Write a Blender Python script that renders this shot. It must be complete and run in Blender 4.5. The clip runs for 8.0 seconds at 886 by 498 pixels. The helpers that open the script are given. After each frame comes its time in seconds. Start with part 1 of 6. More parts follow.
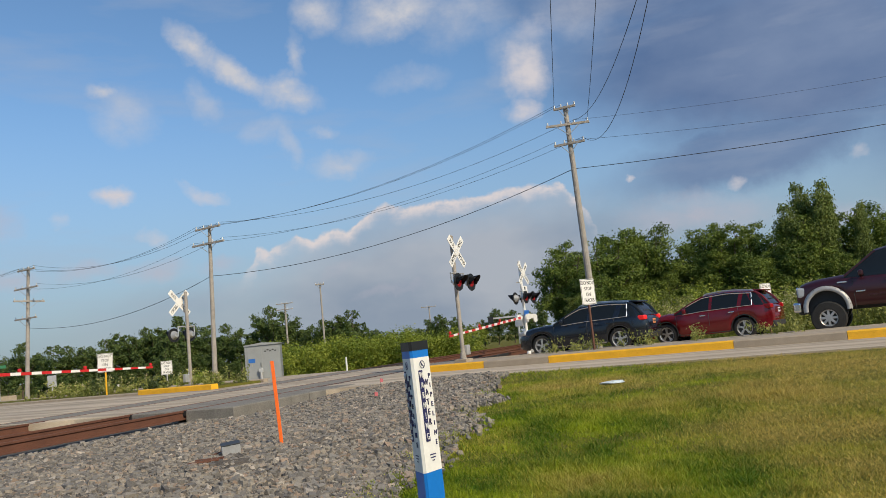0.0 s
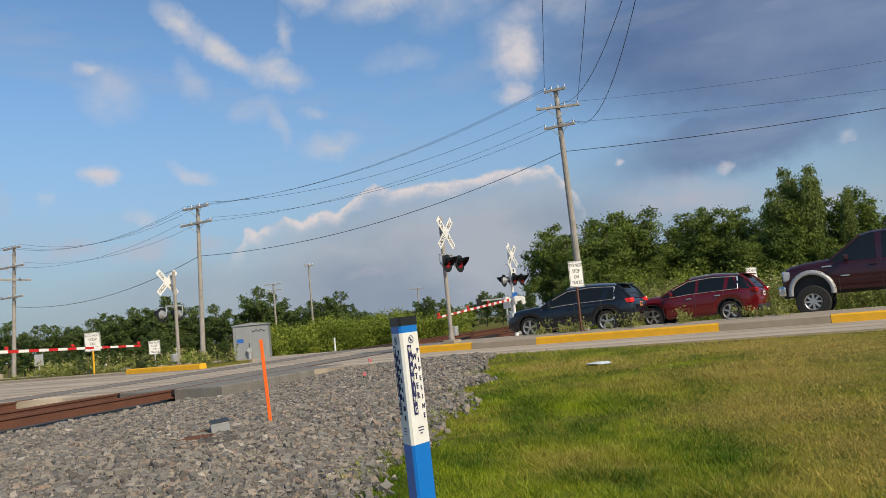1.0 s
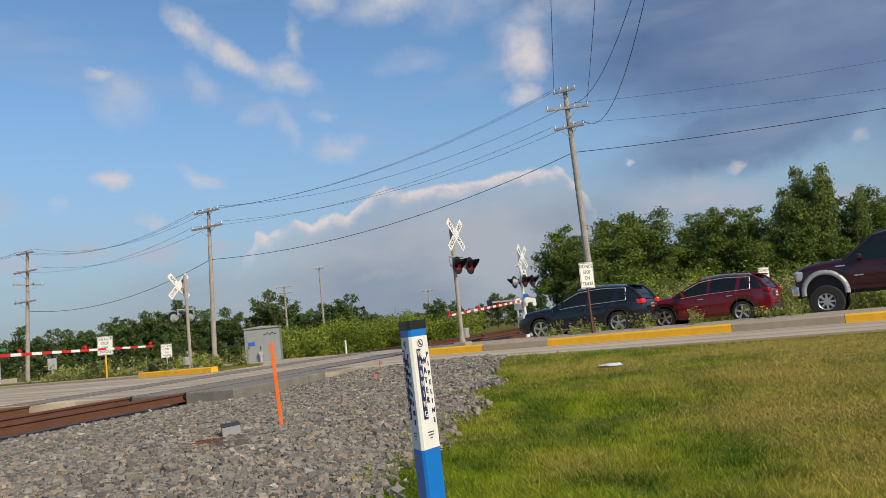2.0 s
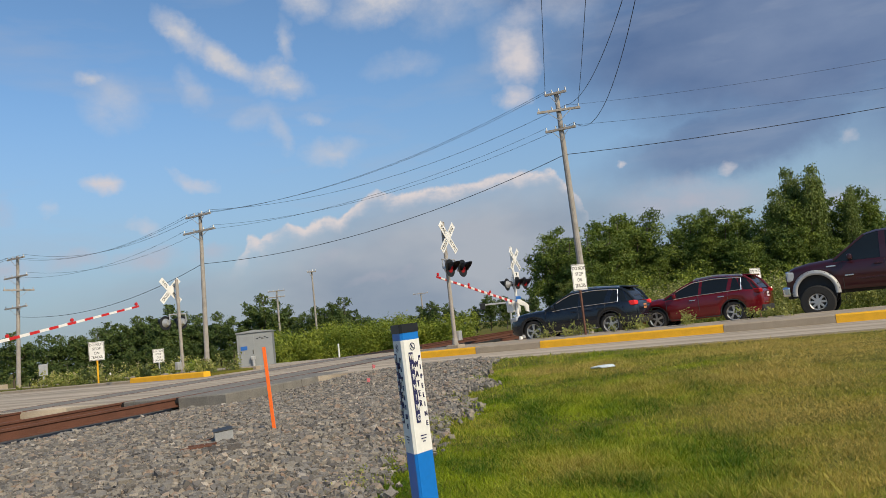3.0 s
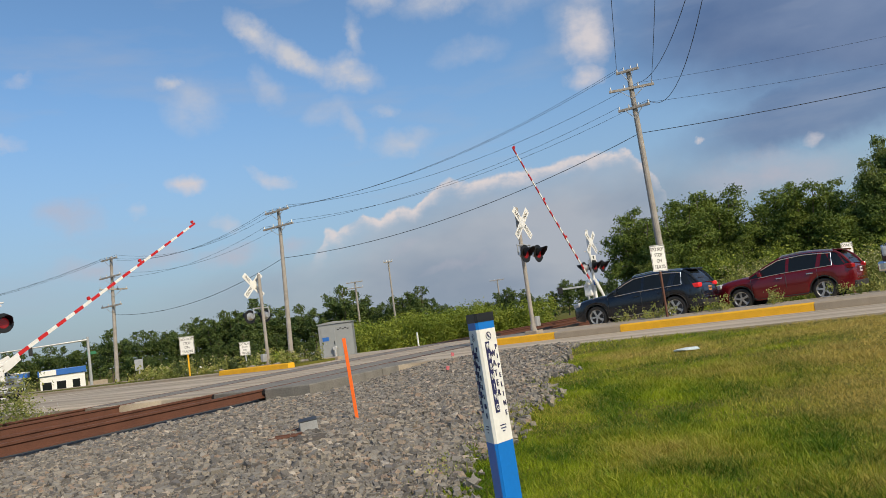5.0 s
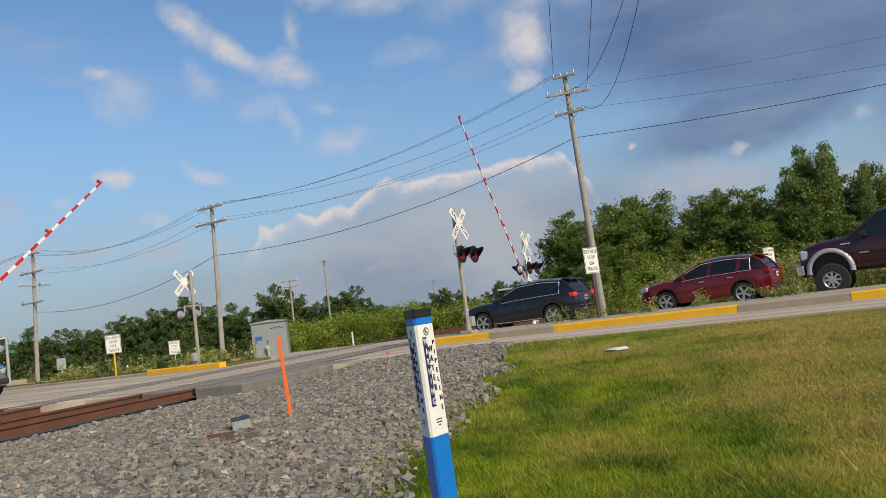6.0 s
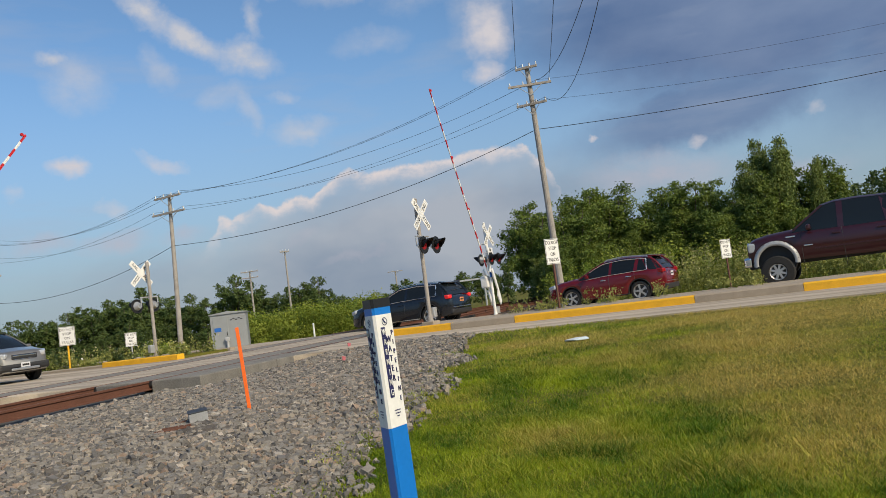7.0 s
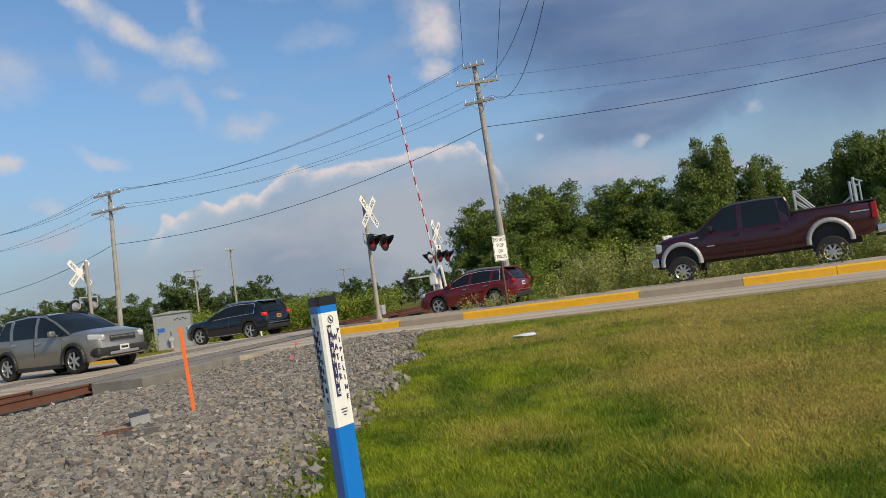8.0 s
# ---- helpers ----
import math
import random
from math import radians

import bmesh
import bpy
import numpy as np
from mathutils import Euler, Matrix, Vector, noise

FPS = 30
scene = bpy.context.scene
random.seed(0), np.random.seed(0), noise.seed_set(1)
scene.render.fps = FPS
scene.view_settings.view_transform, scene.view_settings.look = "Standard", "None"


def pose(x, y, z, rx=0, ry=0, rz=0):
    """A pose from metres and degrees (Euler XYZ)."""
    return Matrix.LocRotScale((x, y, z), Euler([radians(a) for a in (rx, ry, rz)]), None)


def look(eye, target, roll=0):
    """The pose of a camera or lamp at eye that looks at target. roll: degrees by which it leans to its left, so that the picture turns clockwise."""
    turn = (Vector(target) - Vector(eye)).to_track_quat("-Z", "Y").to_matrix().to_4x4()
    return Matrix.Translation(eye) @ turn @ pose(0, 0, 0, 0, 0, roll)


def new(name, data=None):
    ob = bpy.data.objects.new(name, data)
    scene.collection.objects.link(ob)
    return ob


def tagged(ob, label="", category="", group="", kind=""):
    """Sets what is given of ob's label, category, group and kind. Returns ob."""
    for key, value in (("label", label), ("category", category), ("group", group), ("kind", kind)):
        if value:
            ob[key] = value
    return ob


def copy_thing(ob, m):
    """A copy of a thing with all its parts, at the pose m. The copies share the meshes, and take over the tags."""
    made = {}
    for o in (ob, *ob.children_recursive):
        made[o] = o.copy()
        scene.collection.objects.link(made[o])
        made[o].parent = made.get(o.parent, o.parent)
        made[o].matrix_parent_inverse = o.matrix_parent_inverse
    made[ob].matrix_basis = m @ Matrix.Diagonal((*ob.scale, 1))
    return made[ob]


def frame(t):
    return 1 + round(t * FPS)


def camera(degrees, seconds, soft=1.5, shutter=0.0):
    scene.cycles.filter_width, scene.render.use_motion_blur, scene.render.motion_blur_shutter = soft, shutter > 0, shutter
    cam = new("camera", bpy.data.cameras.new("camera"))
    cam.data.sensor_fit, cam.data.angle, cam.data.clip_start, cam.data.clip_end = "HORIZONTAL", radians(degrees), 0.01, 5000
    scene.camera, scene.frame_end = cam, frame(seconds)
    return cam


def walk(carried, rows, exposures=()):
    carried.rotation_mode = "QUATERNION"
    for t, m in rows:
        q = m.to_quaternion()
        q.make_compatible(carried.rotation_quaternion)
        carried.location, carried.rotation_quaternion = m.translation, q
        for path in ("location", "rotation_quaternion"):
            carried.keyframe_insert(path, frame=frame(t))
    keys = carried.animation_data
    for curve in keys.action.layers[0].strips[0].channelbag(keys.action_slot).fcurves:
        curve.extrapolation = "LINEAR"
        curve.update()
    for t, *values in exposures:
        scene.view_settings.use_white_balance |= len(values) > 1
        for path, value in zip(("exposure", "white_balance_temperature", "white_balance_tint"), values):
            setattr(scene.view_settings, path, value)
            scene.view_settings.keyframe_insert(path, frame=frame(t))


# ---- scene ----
# The eye is 0.9 m above the crossing. Axes: p across the road, s along it; q across the tracks.
EYE = 0.9
cam = camera(60.17, 8.0, 0.75, 0.0)
# seconds, turn to the left, tilt up, roll, sway of the hand in x, y, z
SWAY = [
    (0.0, 0.00, 6.75, -5.90, -0.000, 0.000, 0.000),
    (0.5, -0.85, 5.93, -5.67, 0.005, -0.024, -0.030),
    (1.0, -0.69, 5.34, -5.51, -0.003, -0.036, -0.025),
    (1.5, 0.37, 5.23, -5.92, 0.008, -0.004, -0.027),
    (1.7, 0.22, 5.44, -5.79, 0.002, -0.008, -0.021),
    (3.0, -0.51, 5.70, -6.24, 0.007, -0.011, -0.018),
    (3.5, -1.53, 7.51, -5.29, 0.003, 0.021, -0.027),
    (4.0, 2.99, 4.25, -8.25, -0.003, -0.069, -0.005),
    (4.5, 9.26, 5.81, -7.55, -0.008, -0.055, -0.006),
    (5.0, 5.20, 5.42, -7.83, 0.015, 0.021, -0.010),
    (5.2, 3.34, 4.63, -7.22, 0.013, -0.037, -0.023),
    (6.3, 0.26, 5.00, -7.56, 0.005, -0.005, -0.027),
    (6.5, 0.46, 5.10, -7.44, 0.011, 0.019, -0.029),
    (7.0, -2.26, 3.77, -7.49, 0.017, 0.018, -0.032),
    (7.5, -4.40, 3.51, -9.26, 0.025, 0.015, -0.033),
    (8.0, -6.05, 3.06, -7.99, 0.025, 0.038, -0.035),
]


def eye_pose(yaw, tilt, roll, x, y, z):
    return pose(x, y, EYE + z, 0, 0, yaw) @ pose(0, 0, 0, 90 + tilt) @ pose(0, 0, 0, 0, 0, roll)


walk(cam, [(r[0], eye_pose(*r[1:])) for r in SWAY])

# ---- light ----
SUN_AZ, SUN_EL = 140.0, 36.0
world = bpy.data.worlds.new("sky")
scene.world = world
world.use_nodes = True
wn, wl = world.node_tree.nodes, world.node_tree.links
wn.clear()
w_out = wn.new("ShaderNodeOutputWorld")
w_bg = wn.new("ShaderNodeBackground")
w_sky = wn.new("ShaderNodeTexSky")
w_sky.sky_type, w_sky.sun_disc = "NISHITA", False
w_sky.sun_elevation, w_sky.sun_rotation = radians(SUN_EL), radians(SUN_AZ)
w_bg.inputs["Strength"].default_value = 0.1

wl.new(w_bg.outputs[0], w_out.inputs[0])
sun = new("sun", bpy.data.lights.new("sun", "SUN"))
sun.data.energy, sun.data.angle, sun.data.color = 3.8, radians(1.2), (1.0, 0.83, 0.57)
sun.matrix_world = look((0, 0, 50), (-50 * math.sin(radians(SUN_AZ)), -50 * math.cos(radians(SUN_AZ)), 50 - 50 * math.tan(radians(SUN_EL))))


def spot(az, r, z=0.0):
    """A place r metres off at the azimuth az."""
    return Vector((r * math.sin(radians(az)), r * math.cos(radians(az)), z))


NX, NY, UX, UY = 0.515, 0.857, 0.857, -0.515
EX, EY, TX, TY = 0.927, -0.375, 0.375, 0.927


def rd(p, s, z=0.0):
    return Vector((p * NX + s * UX, p * NY + s * UY, z))


def tk(q, w, z=0.0):
    return Vector((q * EX + w * TX, q * EY + w * TY, z))


def sky_clouds():
    """Clouds over the clear sky: banks and puffs by azimuth and elevation in radians, torn by noise."""
    def node(kind, **kw):
        n = wn.new(kind)
        for k, v in kw.items():
            n.inputs[k].default_value = v
        return n

    def math2(op, a, b=None, clamp=False):
        n = wn.new("ShaderNodeMath")
        n.operation, n.use_clamp = op, clamp
        for i, v in enumerate((a, b)):
            if v is None:
                continue
            if isinstance(v, (int, float)):
                n.inputs[i].default_value = v
            else:
                wl.new(v, n.inputs[i])
        return n.outputs[0]

    def mix(fac, a, b):
        n = wn.new("ShaderNodeMix")
        n.data_type = "RGBA"
        if isinstance(fac, float):
            n.inputs["Factor"].default_value = fac
        else:
            wl.new(fac, n.inputs["Factor"])
        for key, v in (("A", a), ("B", b)):
            if isinstance(v, tuple):
                n.inputs[key].default_value = (*v, 1)
            else:
                wl.new(v, n.inputs[key])
        return n.outputs["Result"]

    co = wn.new("ShaderNodeTexCoord")
    sep = wn.new("ShaderNodeSeparateXYZ")
    wl.new(co.outputs["Generated"], sep.inputs[0])
    az = math2("ARCTAN2", sep.outputs["X"], sep.outputs["Y"])
    el = math2("ARCSINE", sep.outputs["Z"])
    flat = wn.new("ShaderNodeCombineXYZ")
    wl.new(az, flat.inputs[0])
    wl.new(el, flat.inputs[1])

    def fbm(scale, detail, rough=0.55, offset=0.0, stretch=1.0):
        mp = wn.new("ShaderNodeMapping")
        mp.inputs["Location"].default_value = (offset, offset * 0.7, offset)
        mp.inputs["Scale"].default_value = (1, stretch, 1)
        wl.new(flat.outputs[0], mp.inputs[0])
        n = node("ShaderNodeTexNoise", Scale=scale, Detail=detail, Roughness=rough)
        wl.new(mp.outputs[0], n.inputs["Vector"])
        return n

    def warped(amount, scale, offset):
        w = fbm(scale, 8, 0.62, offset)
        a = wn.new("ShaderNodeVectorMath")
        a.operation = "SUBTRACT"
        wl.new(w.outputs["Color"], a.inputs[0])
        a.inputs[1].default_value = (0.5, 0.5, 0.5)
        b = wn.new("ShaderNodeVectorMath")
        b.operation = "SCALE"
        b.inputs["Scale"].default_value = amount
        wl.new(a.outputs[0], b.inputs[0])
        c = wn.new("ShaderNodeVectorMath")
        c.operation = "ADD"
        wl.new(flat.outputs[0], c.inputs[0])
        wl.new(b.outputs[0], c.inputs[1])
        return c.outputs[0]

    def blobs(coords, rows, edge=-0.1):
        total = None
        for a, e, ra, re, turn, weight in rows:
            mp = wn.new("ShaderNodeMapping")
            mp.vector_type = "TEXTURE"
            mp.inputs["Location"].default_value = (radians(a), radians(e), 0)
            mp.inputs["Rotation"].default_value = (0, 0, radians(turn))
            mp.inputs["Scale"].default_value = (radians(ra), radians(re), 1000)
            wl.new(coords, mp.inputs[0])
            ln = wn.new("ShaderNodeVectorMath")
            ln.operation = "LENGTH"
            wl.new(mp.outputs[0], ln.inputs[0])
            mr = wn.new("ShaderNodeMapRange")
            mr.interpolation_type = "SMOOTHSTEP"
            for k, v in (("From Min", 1.35), ("From Max", edge), ("To Min", 0.0), ("To Max", weight)):
                mr.inputs[k].default_value = v
            wl.new(ln.outputs["Value"], mr.inputs["Value"])
            total = mr.outputs[0] if total is None else math2("MAXIMUM", total, mr.outputs[0])
        return total

    # azimuth, elevation, half width, half height, turn, weight
    wisps = [(3.0, 23.5, 5.0, 2.5, 0, 0.42), (7.5, 20.0, 3.0, 3.2, 0, 0.42), (-1.0, 19.6, 4.0, 1.2, 0, 0.28), (12.0, 22.8, 4.0, 2.4, 0, 0.32), (-12.5, 16.5, 2.5, 1.2, 10, 0.3),
             (-17.3, 22.2, 2.6, 1.1, -45, 0.75), (-14.4, 20.4, 3.6, 1.1, -30, 0.8), (-10.5, 18.9, 2.8, 1.4, -8, 0.8), (-9.7, 21.5, 0.8, 2.0, 10, 0.5),
             (-8.0, 24.6, 2.2, 1.8, 10, 0.7), (-2.0, 24.0, 4.6, 2.0, 8, 0.75), (-22.4, 17.2, 2.3, 2.4, -35, 0.45), (-23.6, 19.2, 1.1, 0.7, -20, 0.6),
             (-16.9, 18.6, 1.2, 1.8, 30, 0.4), (-10.9, 15.4, 0.9, 2.0, 20, 0.4), (-7.2, 13.6, 2.8, 1.1, 5, 0.55), (-8.0, 16.0, 1.2, 0.7, 0, 0.4)]
    puffs = [(-23.3, 12.3, 1.6, 0.9, 0, 0.8), (-26.7, 10.4, 1.0, 0.8, 0, 0.4), (-17.3, 12.2, 2.3, 0.8, -25, 0.6), (-20.8, 9.3, 1.4, 0.8, -10, 0.45),
             (7.7, 19.0, 1.9, 2.3, 5, 1.0), (7.2, 16.4, 1.5, 1.2, 0, 0.7), (8.6, 22.0, 2.6, 1.5, 0, 0.35), (14.5, 10.4, 0.45, 0.35, 20, 0.9),
             (21.5, 9.1, 0.8, 0.55, 10, 0.55), (29.5, 9.6, 0.9, 0.5, 30, 0.45), (-35.0, 15.5, 2.0, 0.8, 0, 0.5), (-33.5, 19.5, 1.5, 0.7, 0, 0.4)]
    low = [(-21.0, 6.8, 2.6, 1.1, 5, 0.62), (-25.5, 7.0, 2.2, 0.9, 0, 0.55), (-31.0, 10.4, 2.3, 1.5, 0, 0.62), (-30.0, 6.8, 3.0, 1.0, 0, 0.55), (-16.5, 7.0, 2.0, 0.9, 0, 0.5),
           (-8.0, 6.2, 1.6, 0.6, 15, 0.3), (-4.2, 4.2, 3.5, 0.5, 5, 0.3), (18.8, 6.9, 6.5, 1.7, -3, 0.62), (27, 5.4, 4.5, 1.2, 0, 0.5), (-38, 8, 2.5, 0.8, 0, 0.4)]
    bank = [(1.0, 4.6, 17.0, 4.4, 4, 0.8), (-12.0, 3.0, 14.0, 3.0, 0, 0.5)]
    # upper edge of the cumulus bank: azimuth, elevation
    crest = [(-16, 5.0), (-14.2, 7.0), (-13.5, 7.9), (-12.6, 7.5), (-10.8, 8.9), (-9.6, 8.4), (-8.1, 8.9), (-7.0, 8.7), (-5.9, 9.7), (-4.1, 10.6), (-3.2, 10.0), (-2.4, 10.1), (0.6, 10.4), (3.2, 10.5), (6.3, 10.75), (9.3, 10.9), (10.2, 9.6), (11.2, 8.0), (12, 5.5)]
    storm = [(25.0, 17.0, 17.0, 6.2, -8, 1.0), (20.0, 23.5, 12.0, 4.5, 0, 0.95), (40.0, 15.0, 14.0, 8.0, 0, 1.0), (23.0, 11.0, 10.0, 2.6, 8, 0.85), (50, 30, 30, 16, 0, 0.8), (12.0, 24.0, 6.0, 3.0, 0, 0.6)]

    soft, torn = warped(0.10, 7, 3.0), warped(0.052, 17, 7.0)
    grain = fbm(22, 9, 0.62, 11.0, 1.5)
    broad = fbm(5, 4, 0.5, 5.0, 1.8)

    def ragged(mask, lo, hi):
        mr = wn.new("ShaderNodeMapRange")
        mr.inputs["From Min"].default_value, mr.inputs["From Max"].default_value = lo, hi
        wl.new(math2("MULTIPLY", mask, math2("MULTIPLY", grain.outputs["Fac"], 1.9)), mr.inputs["Value"])
        return mr.outputs[0]

    tint = wn.new("ShaderNodeMix")
    tint.data_type, tint.blend_type = "RGBA", "MULTIPLY"
    tint.inputs["Factor"].default_value = 1.0
    tint.inputs["B"].default_value = (*SKY_TINT, 1)
    wl.new(w_sky.outputs[0], tint.inputs["A"])
    sky = tint.outputs["Result"]
    # thin haze towards the horizon
    haze = wn.new("ShaderNodeMapRange")
    haze.interpolation_type = "SMOOTHSTEP"
    for k, v in (("From Min", 0.36), ("From Max", -0.02), ("To Min", 0.0), ("To Max", 0.85)):
        haze.inputs[k].default_value = v
    wl.new(el, haze.inputs["Value"])
    sky = mix(haze.outputs[0], sky, C_HAZE)
    def steep(noise_node, lo=0.36, hi=0.64):
        mr = wn.new("ShaderNodeMapRange")
        mr.inputs["From Min"].default_value, mr.inputs["From Max"].default_value = lo, hi
        wl.new(noise_node.outputs["Fac"], mr.inputs["Value"])
        return mr.outputs[0]
    rolls = fbm(5, 6, 0.55, 15.0, 2.0)
    dark_tone = mix(steep(rolls, 0.28, 0.72), C_STORM_A, C_STORM_B)
    sky = mix(math2("MULTIPLY", blobs(soft, storm, 0.45), 0.97), sky, dark_tone)
    streak = fbm(4.5, 5, 0.55, 21.0, 4.5)
    pale = wn.new("ShaderNodeMapRange")
    for k, v in (("From Min", 0.52), ("From Max", 0.75), ("To Min", 0.0), ("To Max", 0.3)):
        pale.inputs[k].default_value = v
    wl.new(streak.outputs["Fac"], pale.inputs["Value"])
    sky = mix(pale.outputs[0], sky, C_PALE)
    sky = mix(math2("MULTIPLY", blobs(torn, bank, 0.45), 0.95), sky, mix(steep(broad), C_BANK_A, C_BANK_B))
    edge_co = wn.new("ShaderNodeSeparateXYZ")
    wl.new(warped(0.030, 24, 19.0), edge_co.inputs[0])

    def span(value, lo, hi, a=0.0, b=1.0, ease=True):
        mr = wn.new("ShaderNodeMapRange")
        if ease:
            mr.interpolation_type = "SMOOTHSTEP"
        for k, v in (("From Min", lo), ("From Max", hi), ("To Min", a), ("To Max", b)):
            mr.inputs[k].default_value = v
        wl.new(value, mr.inputs["Value"])
        return mr.outputs[0]
    line = wn.new("ShaderNodeValToRGB")
    el_stops = line.color_ramp.elements
    for k, (a, e) in enumerate(crest):
        f = (a - crest[0][0]) / (crest[-1][0] - crest[0][0])
        stop = el_stops[0] if k == 0 else el_stops[-1] if k == len(crest) - 1 else el_stops.new(f)
        stop.color = (e / 20, e / 20, e / 20, 1)
    wl.new(span(edge_co.outputs["X"], radians(crest[0][0]), radians(crest[-1][0]), ease=False), line.inputs[0])
    depth = math2("SUBTRACT", math2("MULTIPLY", line.outputs["Color"], radians(20)), edge_co.outputs["Y"])
    ends = math2("MULTIPLY", span(edge_co.outputs["X"], radians(-16), radians(-9)), span(edge_co.outputs["X"], radians(12), radians(10)))
    inside = math2("MULTIPLY", span(depth, radians(-0.1), radians(0.45)), ends)
    sky = mix(math2("MULTIPLY", inside, 0.4), sky, mix(steep(broad), C_BANK_A, C_BANK_B))
    lit = math2("MULTIPLY", math2("MULTIPLY", span(depth, radians(-0.1), radians(0.3)), span(edge_co.outputs["X"], radians(12), radians(10))), span(depth, radians(1.5), radians(0.1), 0.0, 1.0))
    lit = math2("MULTIPLY", lit, span(edge_co.outputs["X"], radians(-15.5), radians(-13)))
    sky = mix(math2("MULTIPLY", lit, span(grain.outputs["Fac"], 0.33, 0.60, 0.15, 1.0)), sky, C_RIM)
    sky = mix(ragged(blobs(torn, low, 0.0), 0.05, 1.05), sky, C_LOW)
    sky = mix(ragged(blobs(torn, wisps, 0.0), 0.06, 0.86), sky, C_WISP)
    sky = mix(ragged(blobs(torn, puffs, 0.0), 0.12, 0.95), sky, C_PUFF)
    wl.new(sky, w_bg.inputs[0])


# sky colours, in the same units as the clear sky
SKY_TINT = (0.99, 1.26, 1.44)
C_HAZE, C_PALE = (2.75, 3.35, 4.1), (4.0, 4.4, 5.3)
C_STORM_A, C_STORM_B = (0.95, 1.6, 3.1), (1.9, 2.55, 4.0)
C_BANK_A, C_BANK_B = (2.5, 3.0, 3.9), (4.1, 4.3, 4.8)
C_LOW, C_WISP, C_PUFF, C_RIM = (4.9, 4.6, 5.2), (5.6, 5.7, 6.2), (6.3, 6.0, 6.3), (7.2, 6.5, 6.4)
sky_clouds()


# ---- materials ----
def mat(name, color, rough=0.6, metal=0.0, vary=0.15, scale=8.0, bump=0.0, fine=60.0, spec=0.5):
    """A painted, stony or leafy surface with variation at two scales."""
    m = bpy.data.materials.new(name)
    m.use_nodes = True
    nd, ln = m.node_tree.nodes, m.node_tree.links
    b = nd["Principled BSDF"]
    co = nd.new("ShaderNodeTexCoord")
    n1, n2 = nd.new("ShaderNodeTexNoise"), nd.new("ShaderNodeTexNoise")
    n1.inputs["Scale"].default_value, n1.inputs["Detail"].default_value = scale, 4
    n2.inputs["Scale"].default_value, n2.inputs["Detail"].default_value = fine, 3
    for k in (n1, n2):
        ln.new(co.outputs["Object"], k.inputs["Vector"])
    add = nd.new("ShaderNodeMath")
    add.operation = "ADD"
    ln.new(n1.outputs["Fac"], add.inputs[0])
    ln.new(n2.outputs["Fac"], add.inputs[1])
    ramp = nd.new("ShaderNodeMapRange")
    ramp.inputs["From Min"].default_value, ramp.inputs["From Max"].default_value = 0.6, 1.4
    ramp.inputs["To Min"].default_value, ramp.inputs["To Max"].default_value = 1 - vary, 1 + vary
    ln.new(add.outputs[0], ramp.inputs["Value"])
    mul = nd.new("ShaderNodeMix")
    mul.data_type, mul.blend_type = "RGBA", "MULTIPLY"
    mul.inputs["Factor"].default_value = 1.0
    mul.inputs["A"].default_value = (*color, 1)
    ln.new(ramp.outputs[0], mul.inputs["B"])
    ln.new(mul.outputs["Result"], b.inputs["Base Color"])
    b.inputs["Roughness"].default_value, b.inputs["Metallic"].default_value = rough, metal
    b.inputs["Specular IOR Level"].default_value = spec
    if bump:
        bp = nd.new("ShaderNodeBump")
        bp.inputs["Strength"].default_value, bp.inputs["Distance"].default_value = bump, 0.02
        ln.new(n2.outputs["Fac"], bp.inputs["Height"])
        ln.new(bp.outputs[0], b.inputs["Normal"])
    return m


def obj(name, bm, material, parent=None, label="", smooth=False):
    me = bpy.data.meshes.new(name)
    bm.normal_update()
    bm.to_mesh(me)
    bm.free()
    for m in (material if isinstance(material, (list, tuple)) else [material]):
        me.materials.append(m)
    if smooth:
        me.shade_smooth()
    ob = new(name, me)
    if parent is not None:
        ob.parent = parent
    if label:
        ob["label"] = label
    return ob


def part(name, bm, material, parent, label="", smooth=False):
    return obj(name, bm, material, parent, label, smooth)


def thing(name, m, label, category, group="", kind=""):
    e = new(name)
    e.empty_display_size = 0.2
    e.matrix_basis = m
    return tagged(e, label, category, group, kind)


def box(bm, cx, cy, cz, sx, sy, sz, bevel=0.0, m=None):
    r = bmesh.ops.create_cube(bm, size=1.0)["verts"]
    bmesh.ops.scale(bm, vec=(sx, sy, sz), verts=r)
    if bevel:
        ed = list({e for v in r for e in v.link_edges})
        bv = bmesh.ops.bevel(bm, geom=ed, offset=bevel, segments=2, affect="EDGES", profile=0.5)
        r = list({v for f in bv["faces"] for v in f.verts} | {v for v in r if v.is_valid})
    bmesh.ops.translate(bm, vec=(cx, cy, cz), verts=r)
    if m is not None:
        bmesh.ops.transform(bm, matrix=m, verts=r)
    return r


def tube(bm, a, b, r1, r2=None, seg=10, caps=True):
    a, b = Vector(a), Vector(b)
    r2 = r1 if r2 is None else r2
    d = b - a
    m = Matrix.Translation((a + b) / 2) @ d.to_track_quat("Z", "Y").to_matrix().to_4x4()
    return bmesh.ops.create_cone(bm, cap_ends=caps, segments=seg, radius1=r1, radius2=r2, depth=d.length, matrix=m)["verts"]


